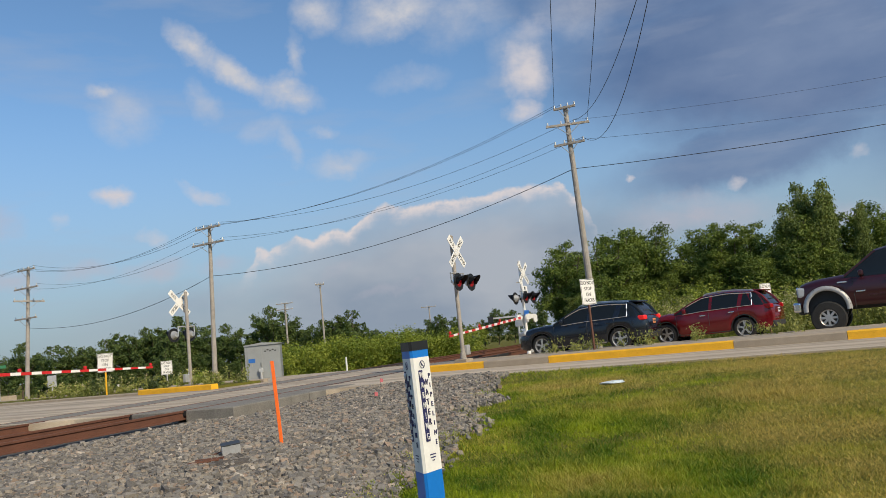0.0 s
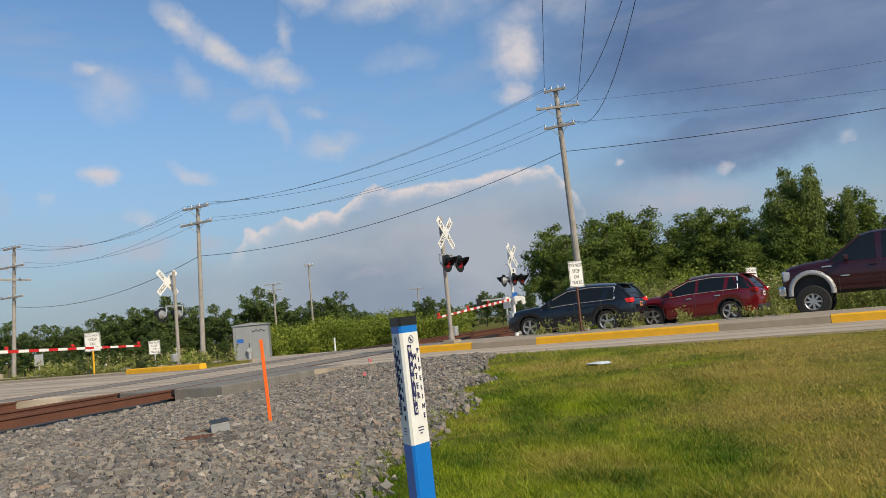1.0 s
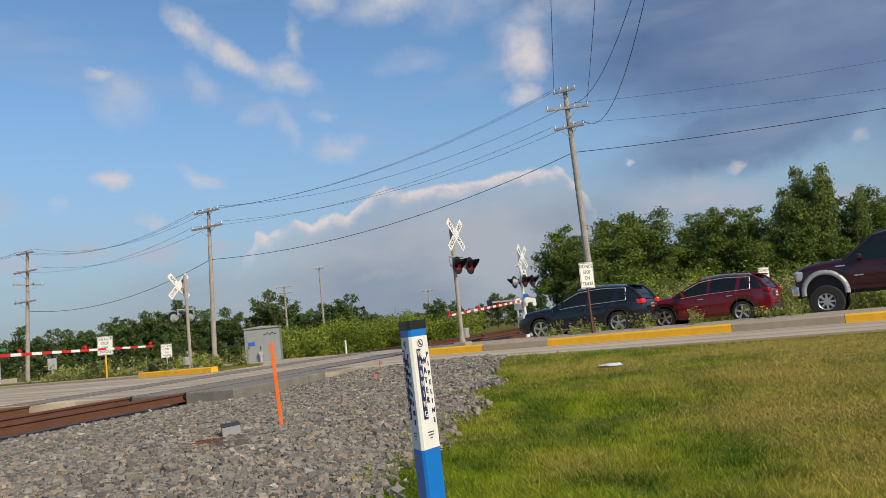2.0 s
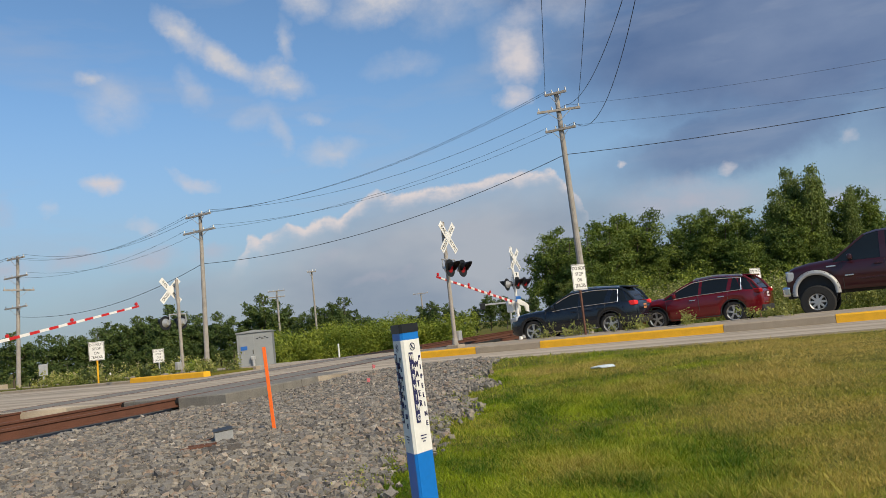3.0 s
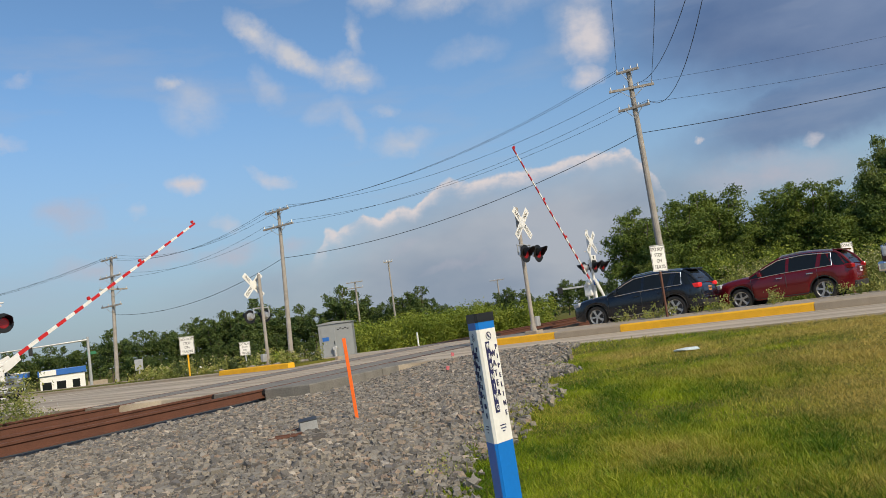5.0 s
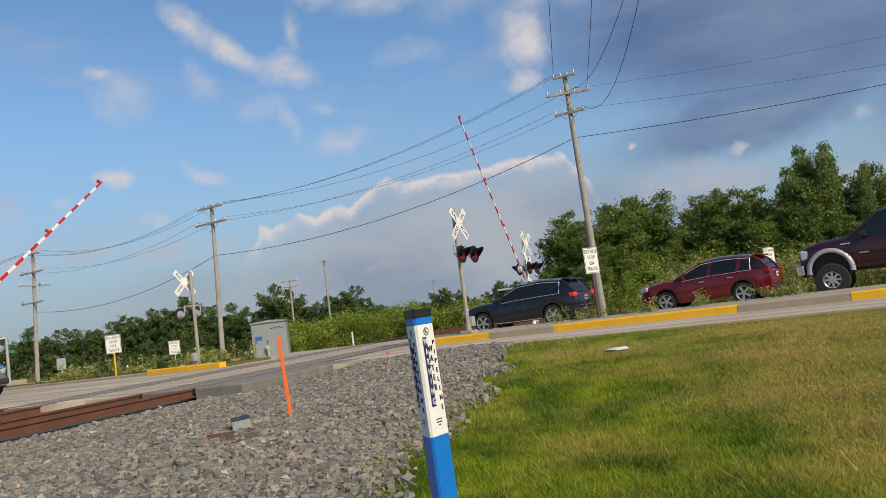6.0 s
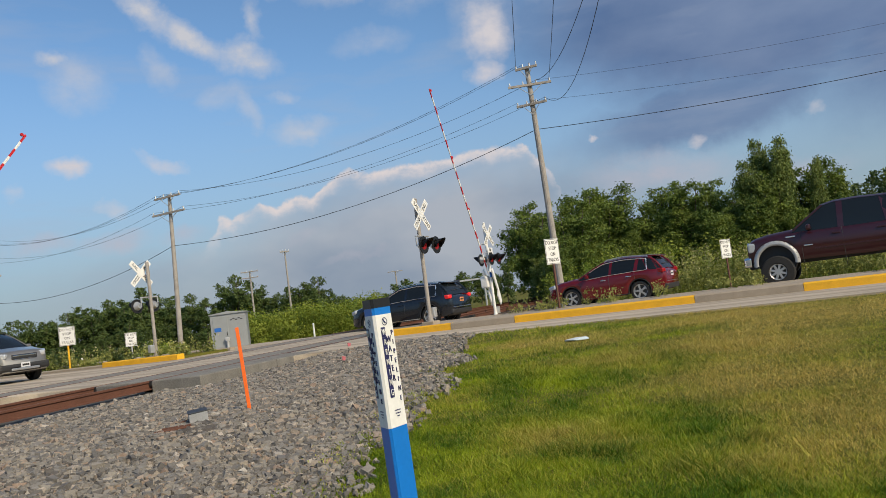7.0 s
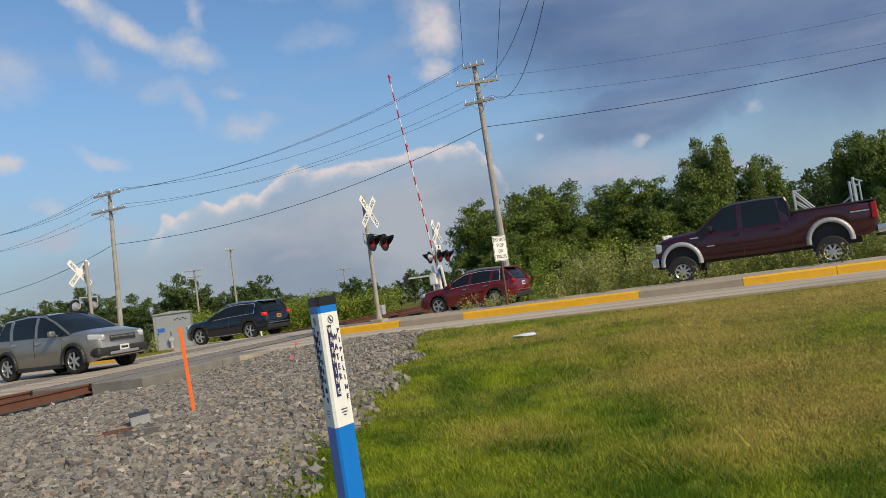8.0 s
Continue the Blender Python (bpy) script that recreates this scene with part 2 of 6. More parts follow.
def prism(bm, outline, thick, m=None):
    """An outline in x, z pushed out along y, centred."""
    a = [bm.verts.new((x, -thick / 2, z)) for x, z in outline]
    b = [bm.verts.new((x, thick / 2, z)) for x, z in outline]
    bm.faces.new(a)
    bm.faces.new(b[::-1])
    k = len(outline)
    for i in range(k):
        bm.faces.new((a[i], b[i], b[(i + 1) % k], a[(i + 1) % k])[::-1])
    bmesh.ops.recalc_face_normals(bm, faces=bm.faces)
    if m is not None:
        bmesh.ops.transform(bm, matrix=m, verts=a + b)
    return a + b


def B():
    return bmesh.new()


M_GRASS = mat("grass_soil", (0.125, 0.12, 0.025), 0.95, vary=0.45, scale=0.8, fine=25, bump=0.4, spec=0.08)
# bed far darker than its stones: shade of the gaps put into the colour
M_GRAVEL = mat("gravel_bed_gap_shade", (0.07, 0.062, 0.055), 0.95, vary=0.4, scale=2, fine=30, bump=1.0)
M_ROAD = mat("worn_concrete", (0.43, 0.355, 0.265), 0.85, vary=0.22, scale=0.5, fine=45, bump=0.15)
M_KERB = mat("kerb_concrete", (0.34, 0.28, 0.21), 0.85, vary=0.2, scale=3, fine=60, bump=0.2)
M_YELLOW = mat("kerb_yellow", (0.80, 0.42, 0.015), 0.65, vary=0.15, scale=4, fine=50, bump=0.1)
M_RUST = mat("rail_rust", (0.115, 0.045, 0.025), 0.8, vary=0.3, scale=3, fine=60, bump=0.2)
M_RAILTOP = mat("rail_head_worn", (0.25, 0.16, 0.12), 0.4, 0.6, vary=0.2, scale=4)
M_TIE = mat("tie_wood", (0.10, 0.075, 0.055), 0.9, vary=0.4, scale=4, fine=60, bump=0.5)
M_POLE = mat("pole_wood", (0.33, 0.30, 0.27), 0.85, vary=0.3, scale=3, fine=50, bump=0.3)
M_GALV = mat("galvanised_steel", (0.50, 0.50, 0.50), 0.45, 0.5, vary=0.15, scale=5)
M_WHITE = mat("white_paint", (0.78, 0.77, 0.74), 0.45, vary=0.08, scale=6)
M_RED = mat("red_reflective", (0.55, 0.02, 0.02), 0.4, vary=0.12, scale=6)
M_BLACK = mat("black_paint", (0.012, 0.012, 0.013), 0.45, vary=0.2, scale=6)
M_WIRE = mat("wire", (0.02, 0.02, 0.022), 0.6)
M_LEAF = mat("leaf", (0.065, 0.105, 0.022), 0.65, vary=0.45, scale=0.5, fine=3)


def streak_road():
    """Tyre bands and stains that run along the road."""
    nd, ln = M_ROAD.node_tree.nodes, M_ROAD.node_tree.links
    b = nd["Principled BSDF"]
    old = b.inputs["Base Color"].links[0].from_socket
    co, mp, noi, mr, mx = (nd.new(k) for k in ("ShaderNodeTexCoord", "ShaderNodeMapping", "ShaderNodeTexNoise", "ShaderNodeMapRange", "ShaderNodeMix"))
    mp.vector_type = "TEXTURE"
    mp.inputs["Rotation"].default_value = (0, 0, radians(-31))
    mp.inputs["Scale"].default_value = (16, 0.55, 1)
    ln.new(co.outputs["Object"], mp.inputs[0])
    ln.new(mp.outputs[0], noi.inputs["Vector"])
    noi.inputs["Scale"].default_value, noi.inputs["Detail"].default_value = 1.0, 4
    mr.inputs["From Min"].default_value, mr.inputs["From Max"].default_value = 0.38, 0.64
    mr.inputs["To Min"].default_value, mr.inputs["To Max"].default_value = 0.72, 1.18
    ln.new(noi.outputs["Fac"], mr.inputs["Value"])
    mx.data_type, mx.blend_type = "RGBA", "MULTIPLY"
    mx.inputs["Factor"].default_value = 1.0
    ln.new(old, mx.inputs["A"])
    ln.new(mr.outputs[0], mx.inputs["B"])
    ln.new(mx.outputs["Result"], b.inputs["Base Color"])


streak_road()


def smooth(a, b, x):
    t = min(1.0, max(0.0, (x - a) / (b - a)))
    return t * t * (3 - 2 * t)


def z_road(s):
    """The road falls away gently past the crossing."""
    return -2.0 * smooth(-42, -160, s) - 0.5 * smooth(8, 60, s)


def fall(p):
    """The far lanes drain outwards."""
    return 0.02 * max(0.0, p - 23.0)


NEAR_KEYS = [(-400, 9.7), (-17.0, 9.7), (-13.4, 11.6), (-12.3, 14.4), (-10.8, 15.7), (400, 15.7)]
FAR_EDGE = 32.2


def near_edge(s):
    for (a, pa), (b, pb) in zip(NEAR_KEYS, NEAR_KEYS[1:]):
        if a <= s <= b:
            return pa + (pb - pa) * (s - a) / (b - a)
    return 15.7


def z_ground(p, s):
    x, y = p * NX + s * UX, p * NY + s * UY
    q, w = x * EX + y * EY, x * TX + y * TY
    zr = z_road(s)
    ne = near_edge(s)
    grass = zr - 0.03 - 0.47 * smooth(ne - 0.3, ne - 13, p)
    gravel = zr - 0.24 + 0.07 * smooth(-9.0, -6.0, q) - 0.26 * smooth(6.5, 1.0, w) + 0.16 * smooth(ne - 4, ne, p) * smooth(-10, -9, q)
    k = smooth(-2.5, -5.5, q) * smooth(-24, -18, q)
    z = grass * (1 - k) + gravel * k
    if p > FAR_EDGE:
        z = zr - 0.24 - 0.6 * smooth(FAR_EDGE, FAR_EDGE + 14, p)
        z += k * 0.45 * smooth(FAR_EDGE, FAR_EDGE + 16, p)
    if q < -18:
        z -= 0.5 * smooth(-18, -40, q) * (1 - smooth(ne - 9, ne, p)) if p < ne else 0.0
    if ne + 0.05 < p < FAR_EDGE - 0.05:
        z = zr - 0.55
    return z


def spread(lo, hi, step, far, grow=1.22):
    out, d = [], step
    k = int(round((hi - lo) / step))
    mid = [lo + (hi - lo) * i / k for i in range(k + 1)]
    a, b = lo, hi
    left, right = [], []
    while b < far:
        d *= grow
        a, b = a - d, b + d
        left.append(a)
        right.append(b)
    return left[::-1] + mid + right


def build_ground():
    ps = sorted(set(spread(-6, 42, 0.5, 2500) + [32.14, 32.21]))
    ss = spread(-46, 16, 0.6, 2500)
    verts = []
    for s in ss:
        for p in ps:
            verts.append((*rd(p, s)[:2], z_ground(p, s)))
    k = len(ps)
    faces = [(i * k + j, i * k + j + 1, (i + 1) * k + j + 1, (i + 1) * k + j) for i in range(len(ss) - 1) for j in range(k - 1)]
    me = bpy.data.meshes.new("ground")
    me.from_pydata(verts, [], faces)
    me.materials.append(M_GRASS)
    me.flip_normals()
    me.shade_smooth()
    tagged(new("ground", me), "mown grass ground with dry patches beside the tracks", "ground", kind="structure")


def build_road():
    ss = sorted(set(spread(-46, 16, 1.0, 2300) + [k[0] for k in NEAR_KEYS[1:-1]]))
    verts, faces = [], []
    cols = 9
    for s in ss:
        ne = near_edge(s)
        line = [(ne, -0.3), (ne, 0.0)] + [(ne + (FAR_EDGE - ne) * i / cols, 0.0) for i in range(1, cols + 1)] + [(FAR_EDGE, -0.3)]
        verts += [(*rd(p, s)[:2], z_road(s) + dz - fall(p)) for p, dz in line]
    k = cols + 3
    faces = [(i * k + j, (i + 1) * k + j, (i + 1) * k + j + 1, i * k + j + 1) for i in range(len(ss) - 1) for j in range(k - 1)]
    me = bpy.data.meshes.new("road")
    me.from_pydata(verts, [], faces)
    me.materials.append(M_ROAD)
    tagged(new("road", me), "worn light grey concrete road over the crossing", "road", kind="structure")


def gravel_right(w):
    """Where the gravel ends against the grass."""
    if w < 9:
        return -3.85 + 0.17 * (9 - max(w, 0))
    return -3.85 - 0.27 * (min(w, 17.5) - 9)


def build_ballast():
    """The gravel sheet that lies along both tracks."""
    verts, faces = [], []
    ws = spread(-12, 40, 0.5, 900)
    cols = 34
    for w in ws:
        right = gravel_right(w)
        for j in range(cols + 1):
            q = -20.0 + (right + 20.0) * j / cols
            v = tk(q, w)
            p, s = v.x * NX + v.y * NY, v.x * UX + v.y * UY
            z = z_ground(p, s) + 0.015 + 0.02 * noise.noise((q * 1.1, w * 1.1, 0)) - (0.05 if j in (0, cols) else 0)
            verts.append((v.x, v.y, z))
    k = cols + 1
    faces = [(i * k + j, (i + 1) * k + j, (i + 1) * k + j + 1, i * k + j + 1) for i in range(len(ws) - 1) for j in range(cols)]
    me = bpy.data.meshes.new("ballast")
    me.from_pydata(verts, [], faces)
    me.flip_normals()
    me.materials.append(M_GRAVEL)
    tagged(new("ballast", me), "grey crushed stone ballast along the tracks", "ballast", kind="structure")


RAIL = [(-0.07, 0), (0.07, 0), (0.07, 0.012), (0.012, 0.03), (0.009, 0.13), (0.036, 0.145), (0.036, 0.178), (0.028, 0.185),
        (-0.028, 0.185), (-0.036, 0.178), (-0.036, 0.145), (-0.009, 0.13), (-0.012, 0.03), (-0.07, 0.012)]


def build_tracks():
    turn = Matrix.Rotation(math.atan2(TY, TX) - math.pi / 2, 4, "Z")
    for q0 in (-11.2, -15.2):
        track = thing("railway_track", Matrix.Translation(tk(q0 - 0.72, 0, 0)) @ turn, "rusty railway track on timber ties over grey ballast", "railway track", "tracks", "")
        for dq in (0.72, -0.72):
            bm = B()
            prism(bm, RAIL, 300, Matrix.Translation((dq, 110, -0.170)))
            part("rail", bm, M_RUST, track, "rusty steel rail")
        tie_me = None
        for i in range(150):
            y = -30 + i * 0.56
            if 7.0 < y < 31:
                continue
            if tie_me is None:
                bm = B()
                box(bm, 0, 0, 0, 2.6, 0.22, 0.17, 0.012)
                t = part("tie", bm, M_TIE, track)
                tie_me = t.data
            else:
                t = new("tie", tie_me)
                t.parent = track
            t.matrix_basis = pose(0, y, -0.285, 0, 0, random.uniform(-0.6, 0.6))


def build_medians():
    median = thing("median", Matrix.Identity(4), "raised concrete median with yellow painted kerb beside the lanes", "median", "medians", "structure")
    def slab(name, s0, s1, p0, p1, h, material, label=""):
        bm = B()
        k = max(1, int(abs(s1 - s0) / 2.0))
        a = [[bm.verts.new((*rd(p, s0 + (s1 - s0) * i / k)[:2], z_road(s0 + (s1 - s0) * i / k) + z)) for p, z in ((p0, -0.2), (p0 + 0.02, h - 0.03), (p0 + 0.05, h), (p1 - 0.05, h), (p1 - 0.02, h - 0.03), (p1, -0.2))] for i in range(k + 1)]
        for r0, r1 in zip(a, a[1:]):
            for j in range(5):
                bm.faces.new((r0[j], r1[j], r1[j + 1], r0[j + 1]))
        bm.faces.new(a[0][::-1])
        bm.faces.new(a[-1])
        bmesh.ops.recalc_face_normals(bm, faces=bm.faces)
        return part(name, bm, material, median, label)
    H = 0.19
    for s0, s1, y in ((-12.9, -10.5, 1), (-10.49, -8.52, 0), (-8.51, -3.76, 1), (-3.75, -1.36, 0), (-1.35, 0.6, 1), (0.61, 3.5, 1), (3.51, 9, 1), (9.01, 20, 0), (20.01, 60, 1)):
        slab("kerb_stone", s0, s1, 19.0, 19.35, H, M_YELLOW if y else M_KERB, "yellow painted kerb" if y else "bare concrete kerb")
    slab("median_top", -12.8, 60, 19.36, 21.75, H - 0.02, M_KERB)
    slab("kerb_stone", -12.85, 60, 21.76, 22.05, H, M_KERB, "bare concrete kerb")
    for s0, s1, y in ((-25.6, -21.55, 1), (-60, -25.61, 0), (-150, -60.01, 0)):
        slab("kerb_stone", s0, s1, 19.0, 19.35, H if y else 0.1, M_YELLOW if y else M_KERB, "yellow painted kerb" if y else "bare concrete kerb")
    slab("median_top", -150, -21.7, 19.36, 21.6, 0.09, M_GRASS, "grassy median strip")
    slab("kerb_stone", -150, -21.6, 21.61, 21.9, 0.12, M_KERB, "bare concrete kerb")


build_ground()
build_road()
build_ballast()
build_tracks()
build_medians()


# ---- poles and wires ----
def utility_pole(at, height, arms, lean=(0, 0), r=0.17, label="weathered wooden utility pole with crossarms"):
    """arms: (drop from the top, length, turn)."""
    pole = thing("utility_pole", Matrix.Translation(at), label, "utility pole", "utility poles")
    bm = B()
    top = Vector((lean[0], lean[1], height))
    tube(bm, (0, 0, -0.6), top, r, r * 0.62, 12)
    part("pole", bm, M_POLE, pole)
    for drop, length, turn in arms:
        c = top * ((height - drop) / height)
        m = Matrix.Translation(c) @ Matrix.Rotation(radians(turn), 4, "Z")
        bm = B()
        box(bm, 0, -0.16, 0, length, 0.1, 0.12, 0.01, m)
        arm = part("crossarm", bm, M_POLE, pole)
        for i in range(4):
            x = length * (-0.46 + 0.92 * i / 3)
            bm = B()
            tube(bm, m @ Vector((x, -0.16, 0.05)), m @ Vector((x, -0.16, 0.22)), 0.045, 0.03, 8)
            part("insulator", bm, M_GALV, arm)
        for sgn in (-1, 1):
            bm = B()
            tube(bm, m @ Vector((sgn * length * 0.3, -0.2, 0)), m @ Vector((0, -0.2, -0.55)), 0.018, seg=6)
            part("brace", bm, M_GALV, arm)
    return pole


def cable(points, sag, r=0.010, label="thin black overhead power cable"):
    """A hanging cable through the points."""
    bm = B()
    last = None
    for a, b in zip(points, points[1:]):
        a, b = Vector(a), Vector(b)
        k = 20
        pts = [a.lerp(b, i / k) - Vector((0, 0, 4 * sag * (i / k) * (1 - i / k))) for i in range(k + 1)]
        for c, d in zip(pts, pts[1:]):
            tube(bm, c, d, r, seg=5, caps=False)
    ob = obj("cable", bm, M_WIRE)
    return tagged(ob, label, "cable", "cables")


POLE_A, POLE_B, POLE_C = spot(-29.1, 66, -1.0), spot(-17.3, 50, -0.65), spot(10.65, 39, -0.6)
HA, HB, HC = 10.6, 10.2, 12.75
TOP_C = spot(10.35, 39, 12.15)
utility_pole(POLE_A, HA, ((0.2, 2.2, -30), (1.6, 3.0, -30), (2.6, 2.4, 60), (3.9, 2.8, -30)), (0.5, 0))
utility_pole(POLE_B, HB, ((0.15, 2.2, -30), (1.15, 2.8, -30)), (0.3, 0))
utility_pole(POLE_C, HC, ((0.1, 1.15, -25), (1.0, 2.2, -8), (2.0, 1.6, -25)), (TOP_C.x - POLE_C.x, TOP_C.y - POLE_C.y), 0.19)
utility_pole(spot(-9.4, 78, -1.1), 8.9, ((0.1, 0.9, 0),), r=0.12, label="tall slim wooden pole beside the hedge")
utility_pole(spot(-12.05, 105, -1.2), 9.2, ((0.1, 2.4, -10), (0.9, 2.4, -10)))
utility_pole(spot(-1.5, 130, -1.2), 8.0, ((0.1, 2.6, -10),))


def wires():
    def arm_end(base, height, drop, length, turn, k, lean=(0, 0)):
        top = Vector((lean[0], lean[1], height))
        c = base + top * ((height - drop) / height)
        return c + Matrix.Rotation(radians(turn), 3, "Z") @ Vector((length * (-0.46 + 0.92 * k / 3), -0.16, 0.2))
    lc = (TOP_C.x - POLE_C.x, TOP_C.y - POLE_C.y)
    far_left = spot(-44, 92, 9.0)
    behind = Vector((13.5, -9.0, 12.0))
    for k in (0, 1, 3):
        c = arm_end(POLE_C, HC, 0.1 if k < 2 else 1.0, 1.15, -25, k, lc)
        b = arm_end(POLE_B, HB, 0.15, 2.2, -30, k, (0.3, 0))
        a = arm_end(POLE_A, HA, 0.2, 2.2, -30, k, (0.5, 0))
        cable([far_left + Vector((k, 0, 0)), a, b, c], 1.15, 0.009)
    for k in (0, 3):
        c = arm_end(POLE_C, HC, 2.0, 1.6, -25, k, lc)
        b = arm_end(POLE_B, HB, 1.15, 2.8, -30, k, (0.3, 0))
        cable([arm_end(POLE_A, HA, 1.6, 3.0, -30, k, (0.5, 0)), b, c], 1.0, 0.008)
    low_c = POLE_C + Vector((lc[0] * 0.75, lc[1] * 0.75, HC - 3.3))
    low_b = POLE_B + Vector((0.2, 0, HB - 3.2))
    cable([POLE_A + Vector((0.3, 0, HA - 4.6)), low_b, low_c], 1.0, 0.016, "thick sagging telephone cable between the poles")
    cable([low_c, spot(48, 46, 9.4)], 0.5, 0.016, "thick sagging telephone cable between the poles")
    cable([arm_end(POLE_C, HC, 2.0, 1.6, -25, 1, lc), spot(48, 46, 9.7)], 0.5, 0.007)
    cable([arm_end(POLE_C, HC, 1.0, 2.2, -8, 2, lc), spot(48, 46, 11.5)], 0.6, 0.006)
    # spans over the grass towards the next pole behind the eye
    for k, (az, el) in enumerate(((10.6, 27.0), (14.4, 26.5), (18.4, 26.0), (18.7, 25.7))):
        a = arm_end(POLE_C, HC, (0.1, 1.0, 1.0, 2.0)[k], (1.15, 2.2, 2.2, 1.6)[k], (-25, -8, -8, -25)[k], (0, 3, 2, 3)[k], lc)
        over = Vector((0, 0, EYE)) + spot(az, 18.0, 18.0 * math.tan(radians(el)))
        end = over + (over - a) * 0.9
        end.z = over.z + 0.9
        cable([a, over, end], (0.0, 0.15, 1.0, 1.7)[k], 0.011)


wires()


# ---- crossing signals ----
def text_mesh(body, size, align="CENTER"):
    cu = bpy.data.curves.new("lettering", "FONT")
    cu.body, cu.size, cu.align_x, cu.align_y, cu.extrude = body, size, align, "CENTER", 0.002
    tmp = bpy.data.objects.new("lettering", cu)
    scene.collection.objects.link(tmp)
    bpy.context.view_layer.update()
    me = bpy.data.meshes.new_from_object(tmp.evaluated_get(bpy.context.evaluated_depsgraph_get()))
    bpy.data.objects.remove(tmp)
    return me


def lettering(body, size, m, material, parent, squeeze=1.0):
    me = text_mesh(body, size)
    me.materials.clear()
    me.materials.append(material)
    ob = new("lettering", me)
    ob.parent = parent
    ob.matrix_basis = m @ Matrix.Diagonal((squeeze, 1, 1, 1))
    return ob


def glow(name, color, strength):
    m = bpy.data.materials.new(name)
    m.use_nodes = True
    b = m.node_tree.nodes["Principled BSDF"]
    b.inputs["Base Color"].default_value = (*color, 1)
    b.inputs["Emission Color"].default_value = (*color, 1)
    b.inputs["Emission Strength"].default_value = strength
    b.inputs["Roughness"].default_value = 0.2
    return m


M_LENS = glow("red_lens", (0.20, 0.008, 0.010), 0.35)
M_BLUE = mat("blue_enamel", (0.02, 0.12, 0.42), 0.4, vary=0.08)
M_BROWN = mat("brown_post", (0.12, 0.05, 0.03), 0.7, vary=0.2)
M_ORANGE = mat("orange_stake", (0.95, 0.16, 0.015), 0.6, vary=0.12, scale=5)
M_CABINET = mat("aluminium_cabinet", (0.27, 0.285, 0.29), 0.55, 0.2, vary=0.12, scale=2)
STAND = pose(0, 0, 0, 90)  # lays a drawing in x, y upright, facing -y


def crossbuck(parent, z, y, lettered=True, plate=False):
    """Two crossed blades facing -y."""
    for a, words in ((45, ("RAIL", "ROAD")), (-45, ("CROSS", "ING"))):
        m = Matrix.Translation((0, y - (0.012 if a > 0 else 0), z)) @ Matrix.Rotation(radians(a), 4, "Y")
        bm = B()
        box(bm, 0, 0, 0, 1.22, 0.01, 0.23, 0.003, m)
        blade = part("crossbuck_blade", bm, M_WHITE, parent, "white crossbuck blade with black letters" if lettered else "white crossbuck blade")
        if lettered:
            for word, x in zip(words, (-0.35, 0.35)):
                lettering(word, 0.17, m @ pose(x, -0.008, 0) @ STAND, M_BLACK, blade, 0.92 if len(word) < 5 else 0.75)
    if plate:
        bm = B()
        box(bm, 0, y, z - 0.72, 0.5, 0.01, 0.32, 0.003)
        sign = part("track_count_plate", bm, M_WHITE, parent, "small white plate below the crossbuck")
        bm = B()
        box(bm, 0, y - 0.008, z - 0.66, 0.12, 0.004, 0.12)
        box(bm, 0, y - 0.008, z - 0.81, 0.36, 0.004, 0.07)
        part("print", bm, M_BLACK, sign)


def flasher(parent, x, y, z, facing):
    """One lamp unit: facing -1 looks along -y, +1 along +y."""
    f = facing
    bm = B()
    tube(bm, (x, y, z), (x, y + 0.02 * f, z), 0.27, seg=28)
    disc = part("background_disc", bm, M_BLACK, parent, "round black background disc")
    bm = B()
    tube(bm, (x, y - 0.16 * f, z), (x, y - 0.002 * f, z), 0.09, 0.17, 20)
    part("lamp_housing", bm, M_GALV, disc, "grey domed lamp housing")
    bm = B()
    tube(bm, (x, y + 0.02 * f, z), (x, y + 0.035 * f, z), 0.15, 0.13, 24)
    part("lens", bm, M_LENS, disc, "red signal lens")
    bm = B()
    k = 16
    rings = []
    for length, r in ((0.02, 0.17), (0.32, 0.185)):
        ring = []
        for i in range(k + 1):
            a = radians(-25 + 230 * i / k)
            reach = length if length < 0.1 else 0.10 + 0.24 * max(0.0, math.sin(a) * 0.75 + 0.25)
            ring.append((x + r * math.cos(a), y + reach * f, z + r * math.sin(a)))
        rings.append(ring)
    v = [[bm.verts.new(c) for c in ring] for ring in rings]
    for i in range(k):
        bm.faces.new((v[0][i], v[0][i + 1], v[1][i + 1], v[1][i]))
    bmesh.ops.solidify(bm, geom=bm.faces[:], thickness=0.006)
    part("hood", bm, M_BLACK, disc, "black visor over the lens")


